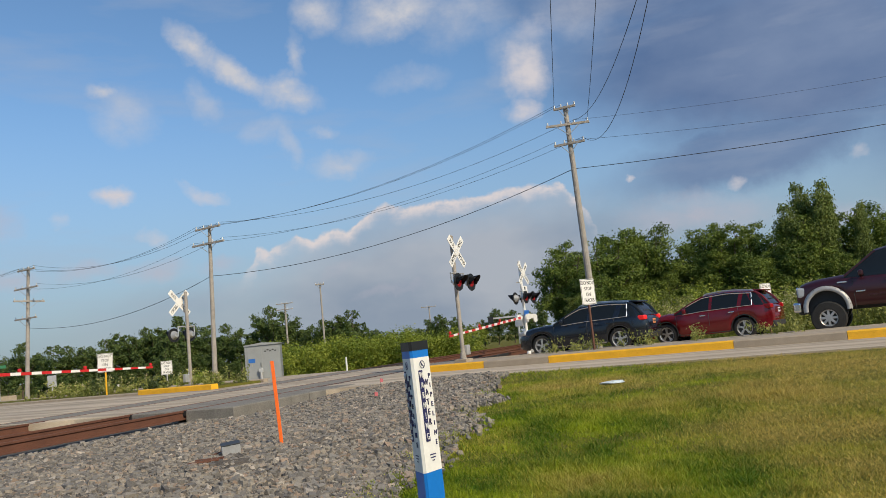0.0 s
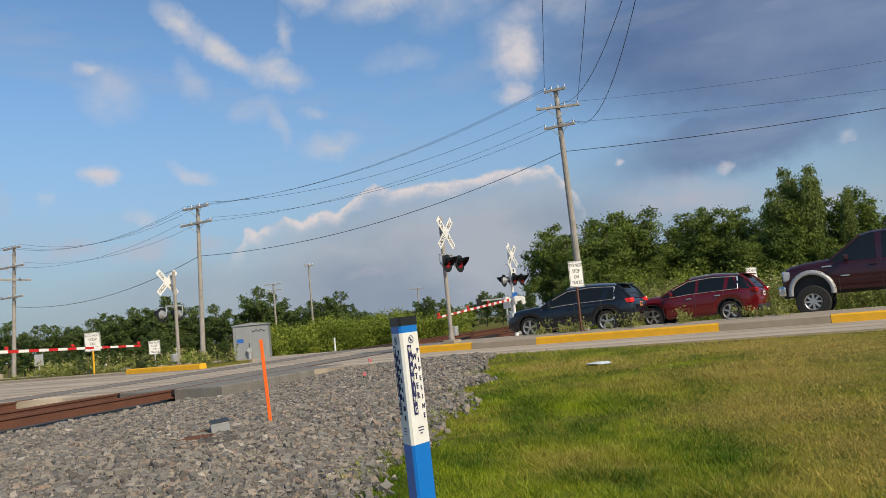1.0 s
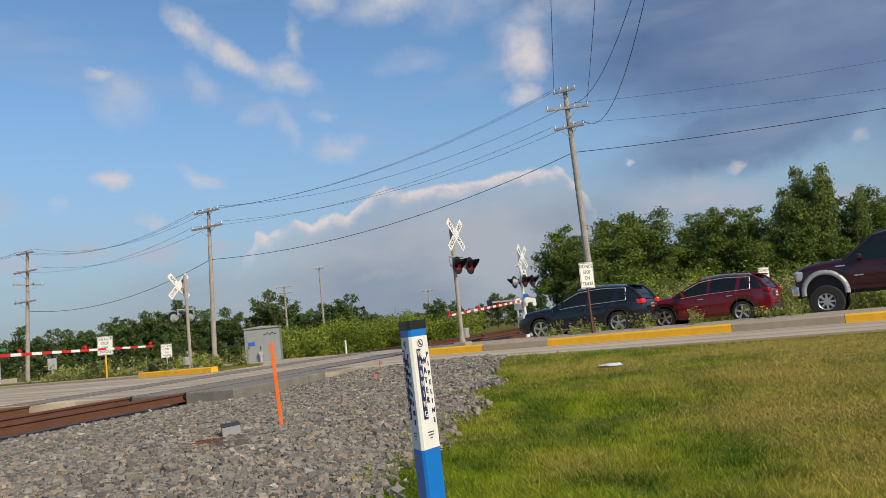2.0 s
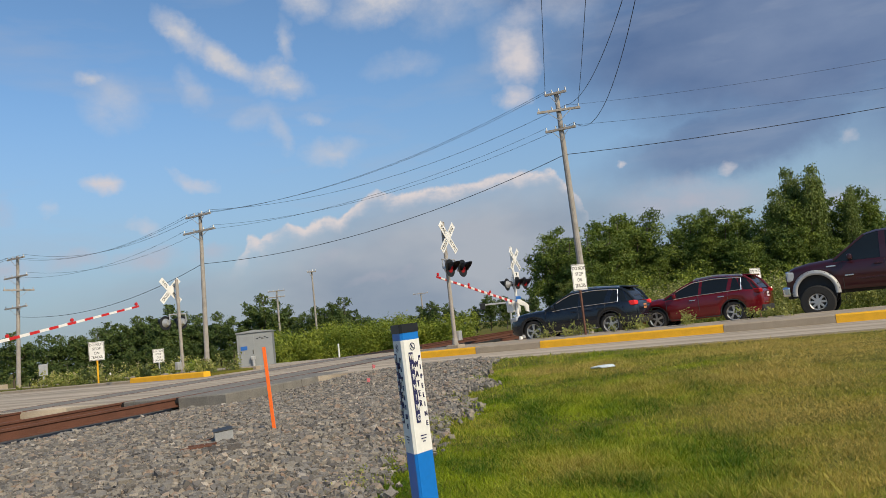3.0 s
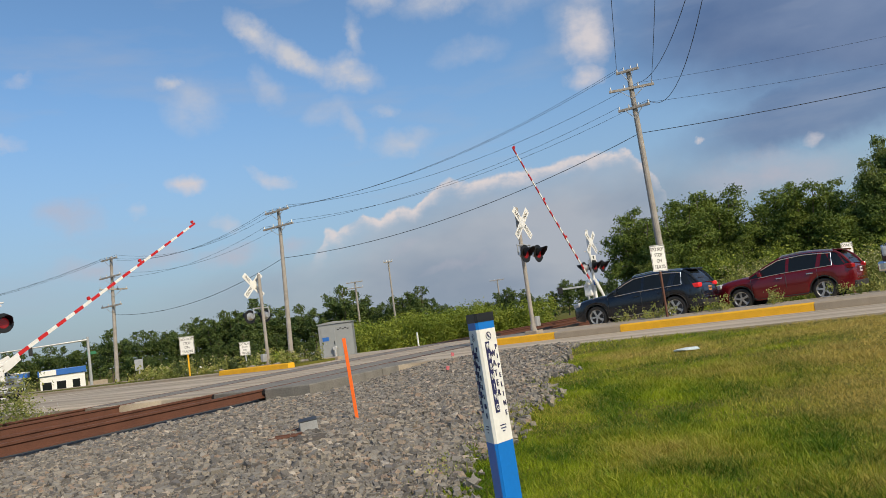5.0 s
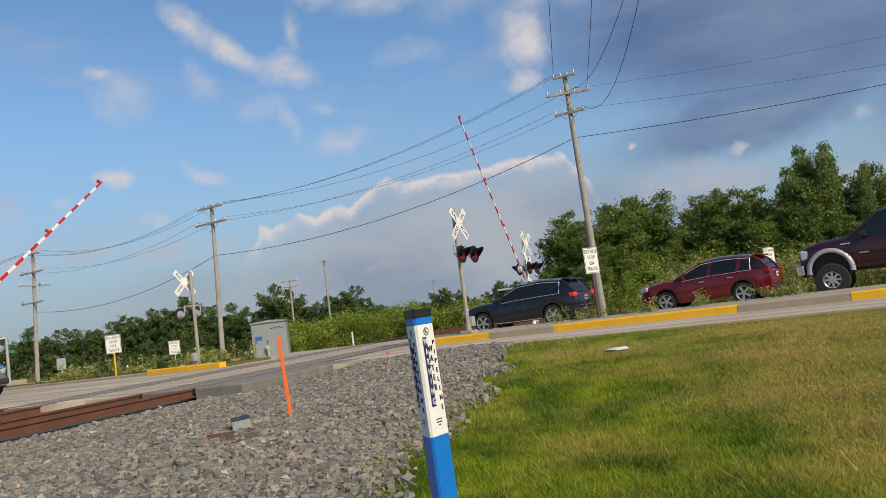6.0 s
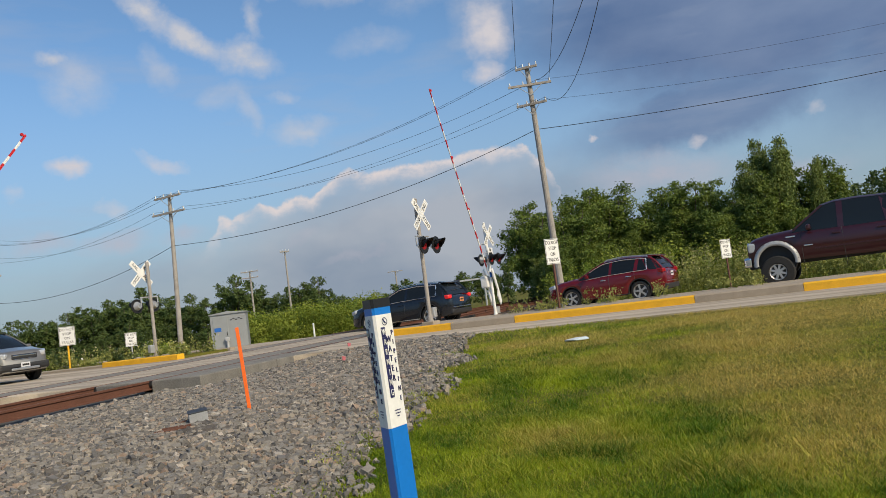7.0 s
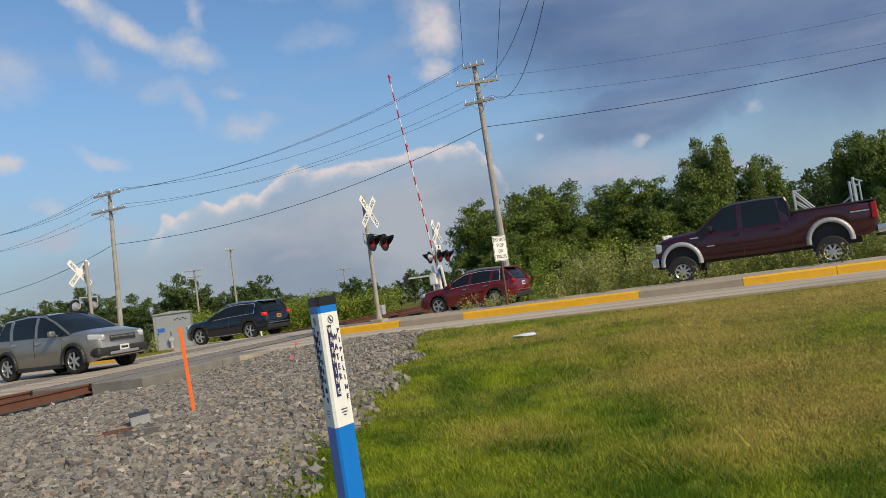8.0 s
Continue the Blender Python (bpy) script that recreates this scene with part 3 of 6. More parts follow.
def crossing_signal(at, height, lamp_z, buck_z, turn, sides=(-1,), buck_y=-0.14, plate=False, paint=None, lettered=True, buck=True, label=""):
    """A mast with crossbuck and flashing lamps; its front looks along -y before the turn."""
    sig = thing("crossing_signal", Matrix.Translation(at) @ Matrix.Rotation(radians(turn), 4, "Z"), label, "crossing signal", "crossing signals")
    bm = B()
    box(bm, 0, 0, 0.02, 0.42, 0.42, 0.16, 0.02)
    part("foundation", bm, M_KERB, sig)
    bm = B()
    tube(bm, (0, 0, 0.05), (0, 0, height), 0.062, seg=14)
    tube(bm, (0, 0, 0.1), (0, 0, 0.3), 0.1, 0.075, 14)
    tube(bm, (0, 0, height), (0, 0, height + 0.04), 0.07, 0.03, 12)
    part("mast", bm, paint or M_GALV, sig)
    bm = B()
    box(bm, 0.16, -0.05, 0.36, 0.2, 0.16, 0.3, 0.02)
    part("junction_box", bm, M_GALV, sig, "small grey junction box")
    if buck:
        crossbuck(sig, buck_z, buck_y, lettered, plate)
    bm = B()
    tube(bm, (-0.4, -0.08, lamp_z + 0.3), (0.4, -0.08, lamp_z + 0.3), 0.025, seg=8)
    tube(bm, (0, 0, lamp_z + 0.3), (0, -0.1, lamp_z + 0.3), 0.04, seg=8)
    for x in (-0.38, 0.38):
        tube(bm, (x, -0.08, lamp_z), (x, -0.08, lamp_z + 0.3), 0.02, seg=8)
    part("lamp_arm", bm, M_GALV, sig)
    for sd in sides:
        for x in (-0.38, 0.38):
            flasher(sig, x, -0.08 + 0.24 * sd, lamp_z, sd)
    return sig


FACE_RIGHT, FACE_LEFT = 90 - 31, -90 - 31  # looking along +s, along -s
median_z = 0.17
signal_r = crossing_signal(rd(20.28, -11.86, median_z), 3.87, 2.41, 3.38, FACE_RIGHT, label="crossing signal with crossbuck and hooded red lamps on the median", paint=M_POLE)
signal_far = crossing_signal(spot(5.55, 34.0, -0.25), 4.25, 2.62, 3.7, FACE_RIGHT, (-1, 1), plate=True, label="white gated crossing signal beside the far lane", paint=M_WHITE)
signal_l = crossing_signal(rd(19.96, -23.71, 0.1), 3.62, 2.02, 3.24, FACE_LEFT, (-1,), buck=False, label="crossing signal seen from behind on the grassy median", paint=M_POLE)
signal_near = crossing_signal(spot(-36.45, 23.8, -0.28), 4.25, 2.75, 3.6, FACE_LEFT, (-1, 1), lettered=False, label="white gated crossing signal among roadside weeds", paint=M_WHITE)
crossbuck(signal_l, 3.24, 0.0)
for o in [c for c in signal_l.children if c.name.startswith("crossbuck")]:
    o.matrix_basis = Matrix.Translation((0.16, -0.2, 0)) @ Matrix.Rotation(math.pi, 4, "Z")


def gate_parts(sig, pivot_z):
    """The drive box beside the mast."""
    bm = B()
    box(bm, 0.0, 0.26, pivot_z - 0.15, 0.42, 0.34, 0.5, 0.04)
    part("gate_drive", bm, M_WHITE, sig, "white gate drive box")
    bm = B()
    tube(bm, (0, 0, 3.3), (-0.5, 0, 3.32), 0.02, seg=6)
    part("side_arm", bm, M_WHITE, sig)
    bm = B()
    box(bm, 0.02, -0.09, 1.95, 0.5, 0.02, 0.24, 0.01)
    part("notice_plate", bm, M_BLUE, sig, "blue notice plate")


gate_parts(signal_far, 1.8)
gate_parts(signal_near, 1.58)


def gate_arm(length, label):
    """An arm along +x from its pivot, with counterweights behind."""
    arm = thing("gate_arm", Matrix.Identity(4), label, "gate arm", "gate arms")
    k = int(length / 0.35)
    step = length / k
    for i in range(k):
        a, b = 0.25 + i * step, 0.25 + (i + 1) * step - 0.001
        h = 0.105 - 0.04 * i / k
        bm = B()
        box(bm, (a + b) / 2, 0, 0, b - a, 0.035, h, 0.004)
        part("stripe", bm, M_RED if i % 2 else M_WHITE, arm)
    for x in (0.4 * length, 0.68 * length, length + 0.15):
        bm = B()
        tube(bm, (x, -0.02, 0.1), (x, 0.03, 0.1), 0.055, seg=12)
        box(bm, x, 0, 0.05, 0.03, 0.03, 0.1)
        part("arm_lamp", bm, M_RED, arm, "small red arm lamp")
    bm = B()
    for y in (-0.2, 0.2):
        prism(bm, [(0.45, 0.09), (0.1, 0.13), (-0.9, 0.05), (-1.25, -0.02), (-1.25, -0.3), (-0.8, -0.32), (-0.6, -0.1), (0.1, -0.13), (0.45, -0.09)], 0.05, Matrix.Translation((0, y, 0)))
    part("counterweight", bm, M_WHITE, arm, "white counterweight arms")
    return arm


gate_l = gate_arm(8.45, "red and white striped crossing gate arm with lamps")
gate_r = gate_arm(8.7, "red and white striped crossing gate arm beyond the cars")


# ---- signs ----
def stop_sign(at, turn, lo, hi, post_material, w=0.61, h=0.76, full=True, label=""):
    sg = thing("road_sign", Matrix.Translation(at) @ Matrix.Rotation(radians(turn), 4, "Z"), label, "road sign", "signs")
    bm = B()
    box(bm, 0, 0.03, (lo + hi) / 2 - 0.1, 0.06, 0.05, hi - lo + 0.2, 0.006)
    part("post", bm, post_material, sg)
    bm = B()
    box(bm, 0, 0, hi - h / 2, w, 0.008, h, 0.003)
    face = part("sign_face", bm, M_WHITE, sg, "white sign face with black lettering")
    bm = B()
    for sx in (-1, 1):
        box(bm, sx * (w / 2 - 0.02), -0.006, hi - h / 2, 0.012, 0.004, h - 0.04)
    for sz in (-1, 1):
        box(bm, 0, -0.006, hi - h / 2 + sz * (h / 2 - 0.02), w - 0.04, 0.004, 0.012)
    part("border", bm, M_BLACK, face)
    for i, word in enumerate(("DO NOT", "STOP", "ON", "TRACKS")):
        lettering(word, 0.15, pose(0, -0.008, hi - h * (0.16 + 0.225 * i)) @ STAND, M_BLACK, face, 0.9 if i != 3 else 0.8)
    return sg


stop_sign(spot(10.35, 23.0, 0.15), 38, 0, 2.1, M_BROWN, label="white do not stop sign on a brown post by the kerb")
stop_sign(spot(22.4, 32.5, -0.2), 28, 0, 2.0, M_BROWN, label="white do not stop sign among roadside weeds")
stop_sign(spot(-24.35, 34.5, -0.1), 10, 0, 1.87, M_YELLOW, label="white do not stop sign on a yellow post")
stop_sign(spot(-20.45, 46.0, -0.4), 10, 0, 1.72, M_GALV, label="small white do not stop sign on a steel post")


# ---- signal cabinet ----
def cabinet():
    cab = thing("signal_cabinet", Matrix.Translation(spot(-13.8, 42, -0.35)) @ Matrix.Rotation(radians(8), 4, "Z"), "grey aluminium railway signal cabinet on a gravel pad", "signal cabinet")
    bm = B()
    box(bm, 0, 0, 1.0, 1.8, 1.5, 1.9, 0.02)
    part("body", bm, M_CABINET, cab)
    bm = B()
    prism(bm, [(-0.95, 1.95), (0.95, 1.95), (0.95, 2.0), (0, 2.09), (-0.95, 2.0)], 1.65)
    part("roof", bm, M_CABINET, cab, "shallow pitched metal roof")
    bm = B()
    box(bm, -0.4, -0.765, 1.0, 0.75, 0.03, 1.7, 0.01)
    door = part("door", bm, M_CABINET, cab)
    bm = B()
    box(bm, -0.1, -0.8, 0.95, 0.03, 0.04, 0.2, 0.005)
    part("handle", bm, M_BLACK, door)
    bm = B()
    box(bm, -0.55, -0.79, 1.18, 0.34, 0.012, 0.2)
    part("notice_plate", bm, M_BLUE, cab, "blue notice plate")
    bm = B()
    for i in range(5):
        box(bm, 0.15 + i * 0.13, -0.757, 1.62 + 0.06 * (i % 2), 0.1, 0.01, 0.05)
    part("stencil", bm, M_BLACK, cab, "black stencilled marks")
    bm = B()
    tube(bm, (-0.1, -0.95, 0), (-0.1, -0.95, 0.62), 0.07, seg=10)
    box(bm, -0.1, -0.95, 0.66, 0.22, 0.16, 0.18, 0.02)
    part("meter", bm, M_GALV, cab)
    bm = B()
    box(bm, 0, 0, 0.02, 2.1, 1.8, 0.12, 0.02)
    part("plinth", bm, M_KERB, cab)


cabinet()


# ---- vehicles ----
def paint(name, color, rough=0.2, metal=0.35, coat=0.6):
    m = mat(name, color, rough, metal, vary=0.06, scale=3, fine=200)
    b = m.node_tree.nodes["Principled BSDF"]
    b.inputs["Coat Weight"].default_value, b.inputs["Coat Roughness"].default_value = coat, 0.06
    return m


M_NAVY = paint("navy_paint", (0.010, 0.014, 0.022))
M_CAR_RED = paint("red_paint", (0.16, 0.006, 0.010))
M_MAROON = paint("maroon_paint", (0.042, 0.006, 0.010), 0.3)
M_SILVER = paint("pewter_paint", (0.27, 0.25, 0.22), 0.32, 0.6)
M_CARWHITE = paint("white_car_paint", (0.75, 0.75, 0.74), 0.3, 0.0)
# opaque panes; the dim inside behind them is put into this near-black colour
M_GLASS = mat("opaque_dark_glass", (0.010, 0.013, 0.015), 0.05, 0.0, vary=0.05, spec=0.35)
M_RUBBER = mat("tyre_rubber", (0.018, 0.018, 0.018), 0.85, vary=0.2, scale=10)
M_ALLOY = mat("alloy", (0.55, 0.55, 0.55), 0.3, 0.8, vary=0.08)
M_CHROME = mat("chrome", (0.75, 0.75, 0.76), 0.12, 1.0, vary=0.05)
M_TRIM = mat("black_trim", (0.02, 0.02, 0.021), 0.6, vary=0.15)
M_DARKHUB = mat("wheel_dark", (0.05, 0.05, 0.05), 0.5, 0.4)
M_HEAD = mat("headlamp", (0.50, 0.51, 0.52), 0.12, 0.25, vary=0.1, scale=30)
M_TAIL = mat("tail_lamp", (0.32, 0.006, 0.008), 0.15, vary=0.1)
M_BRAKE = glow("brake_lamp", (0.7, 0.02, 0.02), 0.4)
M_FLARE = mat("flare_grey", (0.40, 0.40, 0.40), 0.45, 0.3, vary=0.12, scale=10, fine=60)
M_PLATE = mat("plate", (0.6, 0.6, 0.62), 0.5)
M_PLATE_OR = mat("plate_orange", (0.62, 0.24, 0.10), 0.5)


def interp(keys, x):
    if x <= keys[0][0]:
        return keys[0][1]
    for (a, va), (b, vb) in zip(keys, keys[1:]):
        if x <= b:
            t = (x - a) / (b - a)
            return va + (vb - va) * t
    return keys[-1][1]


def skin(rows, close_ends=True):
    bm = B()
    v = [[bm.verts.new(c) for c in r] for r in rows]
    for a, b in zip(v, v[1:]):
        for i in range(len(a) - 1):
            bm.faces.new((a[i], a[i + 1], b[i + 1], b[i]))
    if close_ends:
        bm.faces.new(v[0][::-1])
        bm.faces.new(v[-1])
    bmesh.ops.recalc_face_normals(bm, faces=bm.faces)
    return bm


def mirrored(half):
    return half + [(x, -y, z) for x, y, z in half[::-1][1:]]


def polytube(pts, r, seg=6):
    bm = B()
    for a, b in zip(pts, pts[1:]):
        tube(bm, a, b, r, seg=seg)
    return bm


def lathe(profile, seg=32):
    """Profile of (radius, y) turned round the y axis."""
    bm = B()
    rings = [[bm.verts.new((r * math.cos(2 * math.pi * i / seg), y, r * math.sin(2 * math.pi * i / seg))) for i in range(seg)] for r, y in profile]
    for a, b in zip(rings, rings[1:]):
        for i in range(seg):
            bm.faces.new((a[i], a[(i + 1) % seg], b[(i + 1) % seg], b[i]))
    bmesh.ops.recalc_face_normals(bm, faces=bm.faces)
    return bm


def wheel(car, x, y, r, rim_r, width, spokes, rim_mat, twin=False):
    """A wheel whose outer face looks away from the car's middle."""
    w = new("wheel")
    w.parent = car
    w.matrix_basis = Matrix.Translation((x, y, r))
    o = 1 if y > 0 else -1
    h = width / 2
    part("tyre", lathe([(rim_r, -h * 0.9), (rim_r + 0.03, -h), (r - 0.03, -h * 0.95), (r, -h * 0.7), (r, h * 0.7), (r - 0.03, h * 0.95), (rim_r + 0.03, h), (rim_r, h * 0.9), (rim_r, -h * 0.9)]), M_RUBBER, w, smooth=False)
    bm = lathe([(rim_r, -h * 0.85), (rim_r - 0.015, -h * 0.6), (rim_r - 0.03, 0), (rim_r - 0.015, h * 0.8), (rim_r + 0.005, h * 0.92)], 28)
    part("rim_barrel", bm, rim_mat, w)
    bm = B()
    tube(bm, (0, 0, 0), (0, o * h * 0.3, 0), rim_r - 0.03, seg=24)
    part("brake_disc", bm, M_DARKHUB, w)
    bm = B()
    for i in range(spokes):
        a = 2 * math.pi * i / spokes
        for d in ((-0.11, 0.11) if twin else (0,)):
            m = Matrix.Rotation(a + d, 4, "Y")
            wd = 0.038 if twin else 0.062
            box(bm, 0, 0, (rim_r - 0.01) / 2 + 0.03, wd, 0.035, rim_r - 0.05, 0.008, Matrix.Translation((0, o * h * 0.72, 0)) @ m)
    tube(bm, (0, o * h * 0.6, 0), (0, o * h * 0.86, 0), 0.075, 0.06, 16)
    part("spokes", bm, rim_mat, w, "alloy wheel spokes")
    return w


class Shape:
    pass


def shell(c, sh, paint_m):
    """Lower body with wheel arches; sh holds the side lines of the car, x forward."""
    L, W = sh.length, sh.width
    xs = {round(-L / 2 + L * i / 44, 4) for i in range(45)}
    for xa in sh.axles:
        xs |= {round(xa + sh.arch * math.sin(radians(k * 10)), 4) for k in range(-9, 10)}
    xs = sorted(xs)

    def half_width(x):
        d = max(0.0, (abs(x) - (L / 2 - 0.6)) / 0.6)
        return W / 2 * (1 - sh.taper * d * d)

    def low(x):
        z = interp(sh.low, x)
        for xa in sh.axles:
            if abs(x - xa) <= sh.arch + 1e-4:
                z = max(z, sh.arch_z[xa] + math.sqrt(max(0.0, sh.arch ** 2 - (x - xa) ** 2)))
        return z

    def rows(inset=0.0):
        out = []
        for x in xs:
            w, zl, zb, zd = half_width(x), low(x), interp(sh.belt, x), interp(sh.deck, x)
            zl = min(zl, zb - 0.12)
            out.append(mirrored([(x, w * 0.955, zl), (x, w * 0.99, zl + 0.06), (x, w, zl + 0.55 * (zb - zl)), (x, w * 0.985, zb - 0.07), (x, w * 0.95, zb), (x, w * 0.80, zd - 0.012), (x, w * 0.4, zd + 0.012), (x, 0, zd + 0.018)]))
        return out
    part("body", skin(rows()), paint_m, c, smooth=True)
    bm = B()
    box(bm, 0, 0, sh.low[1][1] + 0.2, L * 0.9, W * 0.72, 0.4, 0.05)
    part("underbody", bm, M_TRIM, c, "dark underbody")
    # trim round the arches
    for xa in sh.axles:
        for s in (-1, 1):
            pts = [(xa + (sh.arch + 0.005) * math.cos(radians(a)), s * half_width(xa) * 0.985, sh.arch_z[xa] + (sh.arch + 0.005) * math.sin(radians(a))) for a in range(-12, 193, 12)]
            part("arch_trim", polytube(pts, sh.arch_trim), sh.arch_mat, c)
    sh.half_width = half_width
    return half_width


def cabin(c, sh, paint_m, pillars, trim=None, roof_rail=None):
    """Glass house, roof and pillars. pillars: (foot x, head x, width)."""
    hw = sh.half_width
    x0, x1, x2, x3 = sh.glass  # foot of the rear glass, rear and front of the roof, foot of the windscreen
    n = 34
    xs = sorted({round(x0 + (x3 - x0) * i / n, 4) for i in range(n + 1)} | set(sh.glass))

    def top(x):
        return interp(sh.roof, x)

    def section(x, lift=0.0):
        zb, zt = interp(sh.belt, x) - 0.02, top(x)
        k = max(0.0, (zt - zb) / (sh.height - sh.belt[len(sh.belt) // 2][1]))
        yb = hw(x) * 0.945
        yt = yb - (yb - sh.width / 2 * sh.roof_w) * min(1.0, k)
        return [(x, yb, zb), (x, yb + (yt - yb) * 0.42 + 0.012 * k, zb + (zt - zb) * 0.5), (x, yt, zt - 0.055 * min(1, k) + lift * 0.5), (x, yt - 0.10 * min(1, k), zt - 0.012 + lift), (x, yt * 0.4, zt + 0.012 + lift), (x, 0, zt + 0.016 + lift)]
    cuts = [x0] + sorted((a + b) / 2 for a, b, w in pillars if x0 + 0.3 < (a + b) / 2 < x3 - 0.3) + [x3]
    for s in (-1, 1):
        for a, b in zip(cuts, cuts[1:]):
            rows = [[(x, y * s, z) for x, y, z in section(x)[:3]] for x in sorted({a, b} | {x for x in xs if a < x < b})]
            part("side_window", skin(rows, False), M_GLASS, c, "opaque dark side window", smooth=True)
    part("windscreen", skin([mirrored(section(x)[2:]) for x in xs if x >= x2 - 0.01], False), M_GLASS, c, "opaque dark windscreen", smooth=True)
    part("rear_window", skin([mirrored(section(x)[2:]) for x in xs if x <= x1 + 0.01], False), M_GLASS, c, "opaque dark rear window", smooth=True)
    roof_rows = [mirrored(section(x, 0.012)[2:]) for x in xs if x1 - 0.02 <= x <= x2 + 0.02]
    part("roof", skin(roof_rows, False), paint_m, c, smooth=True)

    def side(x, f, out):
        a = section(x)
        zb, zt = a[0][2], a[2][2]
        y = (a[0][1] + (a[1][1] - a[0][1]) * f * 2) if f < 0.5 else (a[1][1] + (a[2][1] - a[1][1]) * (f * 2 - 1))
        return (x, y + out, zb + (zt - zb) * f)
    for xb, xt, wd in pillars:
        for s in (-1, 1):
            r = []
            for i in range(7):
                f = i / 6
                x = xb + (xt - xb) * f
                lo, hi = side(max(x0, x - wd / 2), f, 0.010), side(min(x3, x + wd / 2), f, 0.010)
                r.append([(lo[0], lo[1] * s, lo[2]), (hi[0], hi[1] * s, hi[2])])
            bm = skin(r, False)
            bmesh.ops.solidify(bm, geom=bm.faces[:], thickness=0.012)
            part("pillar", bm, paint_m, c)
    for s in (-1, 1):
        edge = [(x, section(x)[2][1] * s, section(x)[2][2]) for x in xs if x >= x2 - 0.1]
        part("windscreen_pillar", polytube(edge, 0.032), paint_m, c)
        edge = [(x, section(x)[2][1] * s, section(x)[2][2]) for x in xs if x <= x1 + 0.1]
        part("rear_pillar", polytube(edge, 0.045), paint_m, c)
        if trim:
            lo, hi = [], []
            for i in range(15):
                x = sh.side_glass[0] + (sh.side_glass[1] - sh.side_glass[0]) * i / 14
                hi.append((x, side(x, 0.93, 0.014)[1] * s, side(x, 0.93, 0)[2]))
                lo.append((x, side(x, 0.06, 0.014)[1] * s, side(x, 0.06, 0)[2]))
            part("window_trim", polytube(hi, 0.016, 5), trim, c, "bright window trim")
            part("window_trim", polytube(lo, 0.012, 5), trim, c)
            part("window_trim", polytube([lo[0], hi[0]], 0.012, 5), trim, c)
        if roof_rail:
            pts = [(x, (section(x)[2][1] - 0.05) * s, section(x)[3][2] + 0.045) for x in xs if x1 + 0.1 <= x <= x2 - 0.05]
            part("roof_rail", polytube([(pts[0][0] - 0.1, pts[0][1], pts[0][2] - 0.05)] + pts + [(pts[-1][0] + 0.1, pts[-1][1], pts[-1][2] - 0.06)], 0.018), roof_rail, c)
        # door mirror
        xm = x3 - 0.42
        bm = B()
        box(bm, xm, s * (hw(xm) + 0.12), interp(sh.belt, xm) + 0.1, 0.13, 0.2, 0.16, 0.045)
        tube(bm, (xm, s * hw(xm) * 0.93, interp(sh.belt, xm) + 0.03), (xm, s * (hw(xm) + 0.06), interp(sh.belt, xm) + 0.07), 0.025, seg=8)
        part("door_mirror", bm, paint_m, c)


def lid(c, name, x, y, z, sx, sy, sz, material, label="", bevel=0.02, rot=None):
    bm = B()
    box(bm, 0, 0, 0, sx, sy, sz, min(bevel, 0.45 * min(sx, sy, sz)))
    m = Matrix.Translation((x, y, z))
    if rot:
        m = m @ Euler([radians(a) for a in rot]).to_matrix().to_4x4()
    bmesh.ops.transform(bm, matrix=m, verts=bm.verts)
    return part(name, bm, material, c, label)


def door_lines(c, sh, lines, handles, handle_m):
    for s in (-1, 1):
        for x in lines:
            zb = interp(sh.belt, x)
            pts = [(x, s * (sh.half_width(x) * k + 0.002), z) for k, z in ((0.97, 0.40), (1.0, 0.62), (0.998, 0.8), (0.985, zb - 0.07), (0.955, zb))]
            part("door_seam", polytube(pts, 0.006, 4), M_TRIM, c)
        for x in handles:
            zb = interp(sh.belt, x) - 0.14
            lid(c, "door_handle", x, s * (sh.half_width(x) + 0.012), zb, 0.21, 0.035, 0.04, handle_m, bevel=0.012)


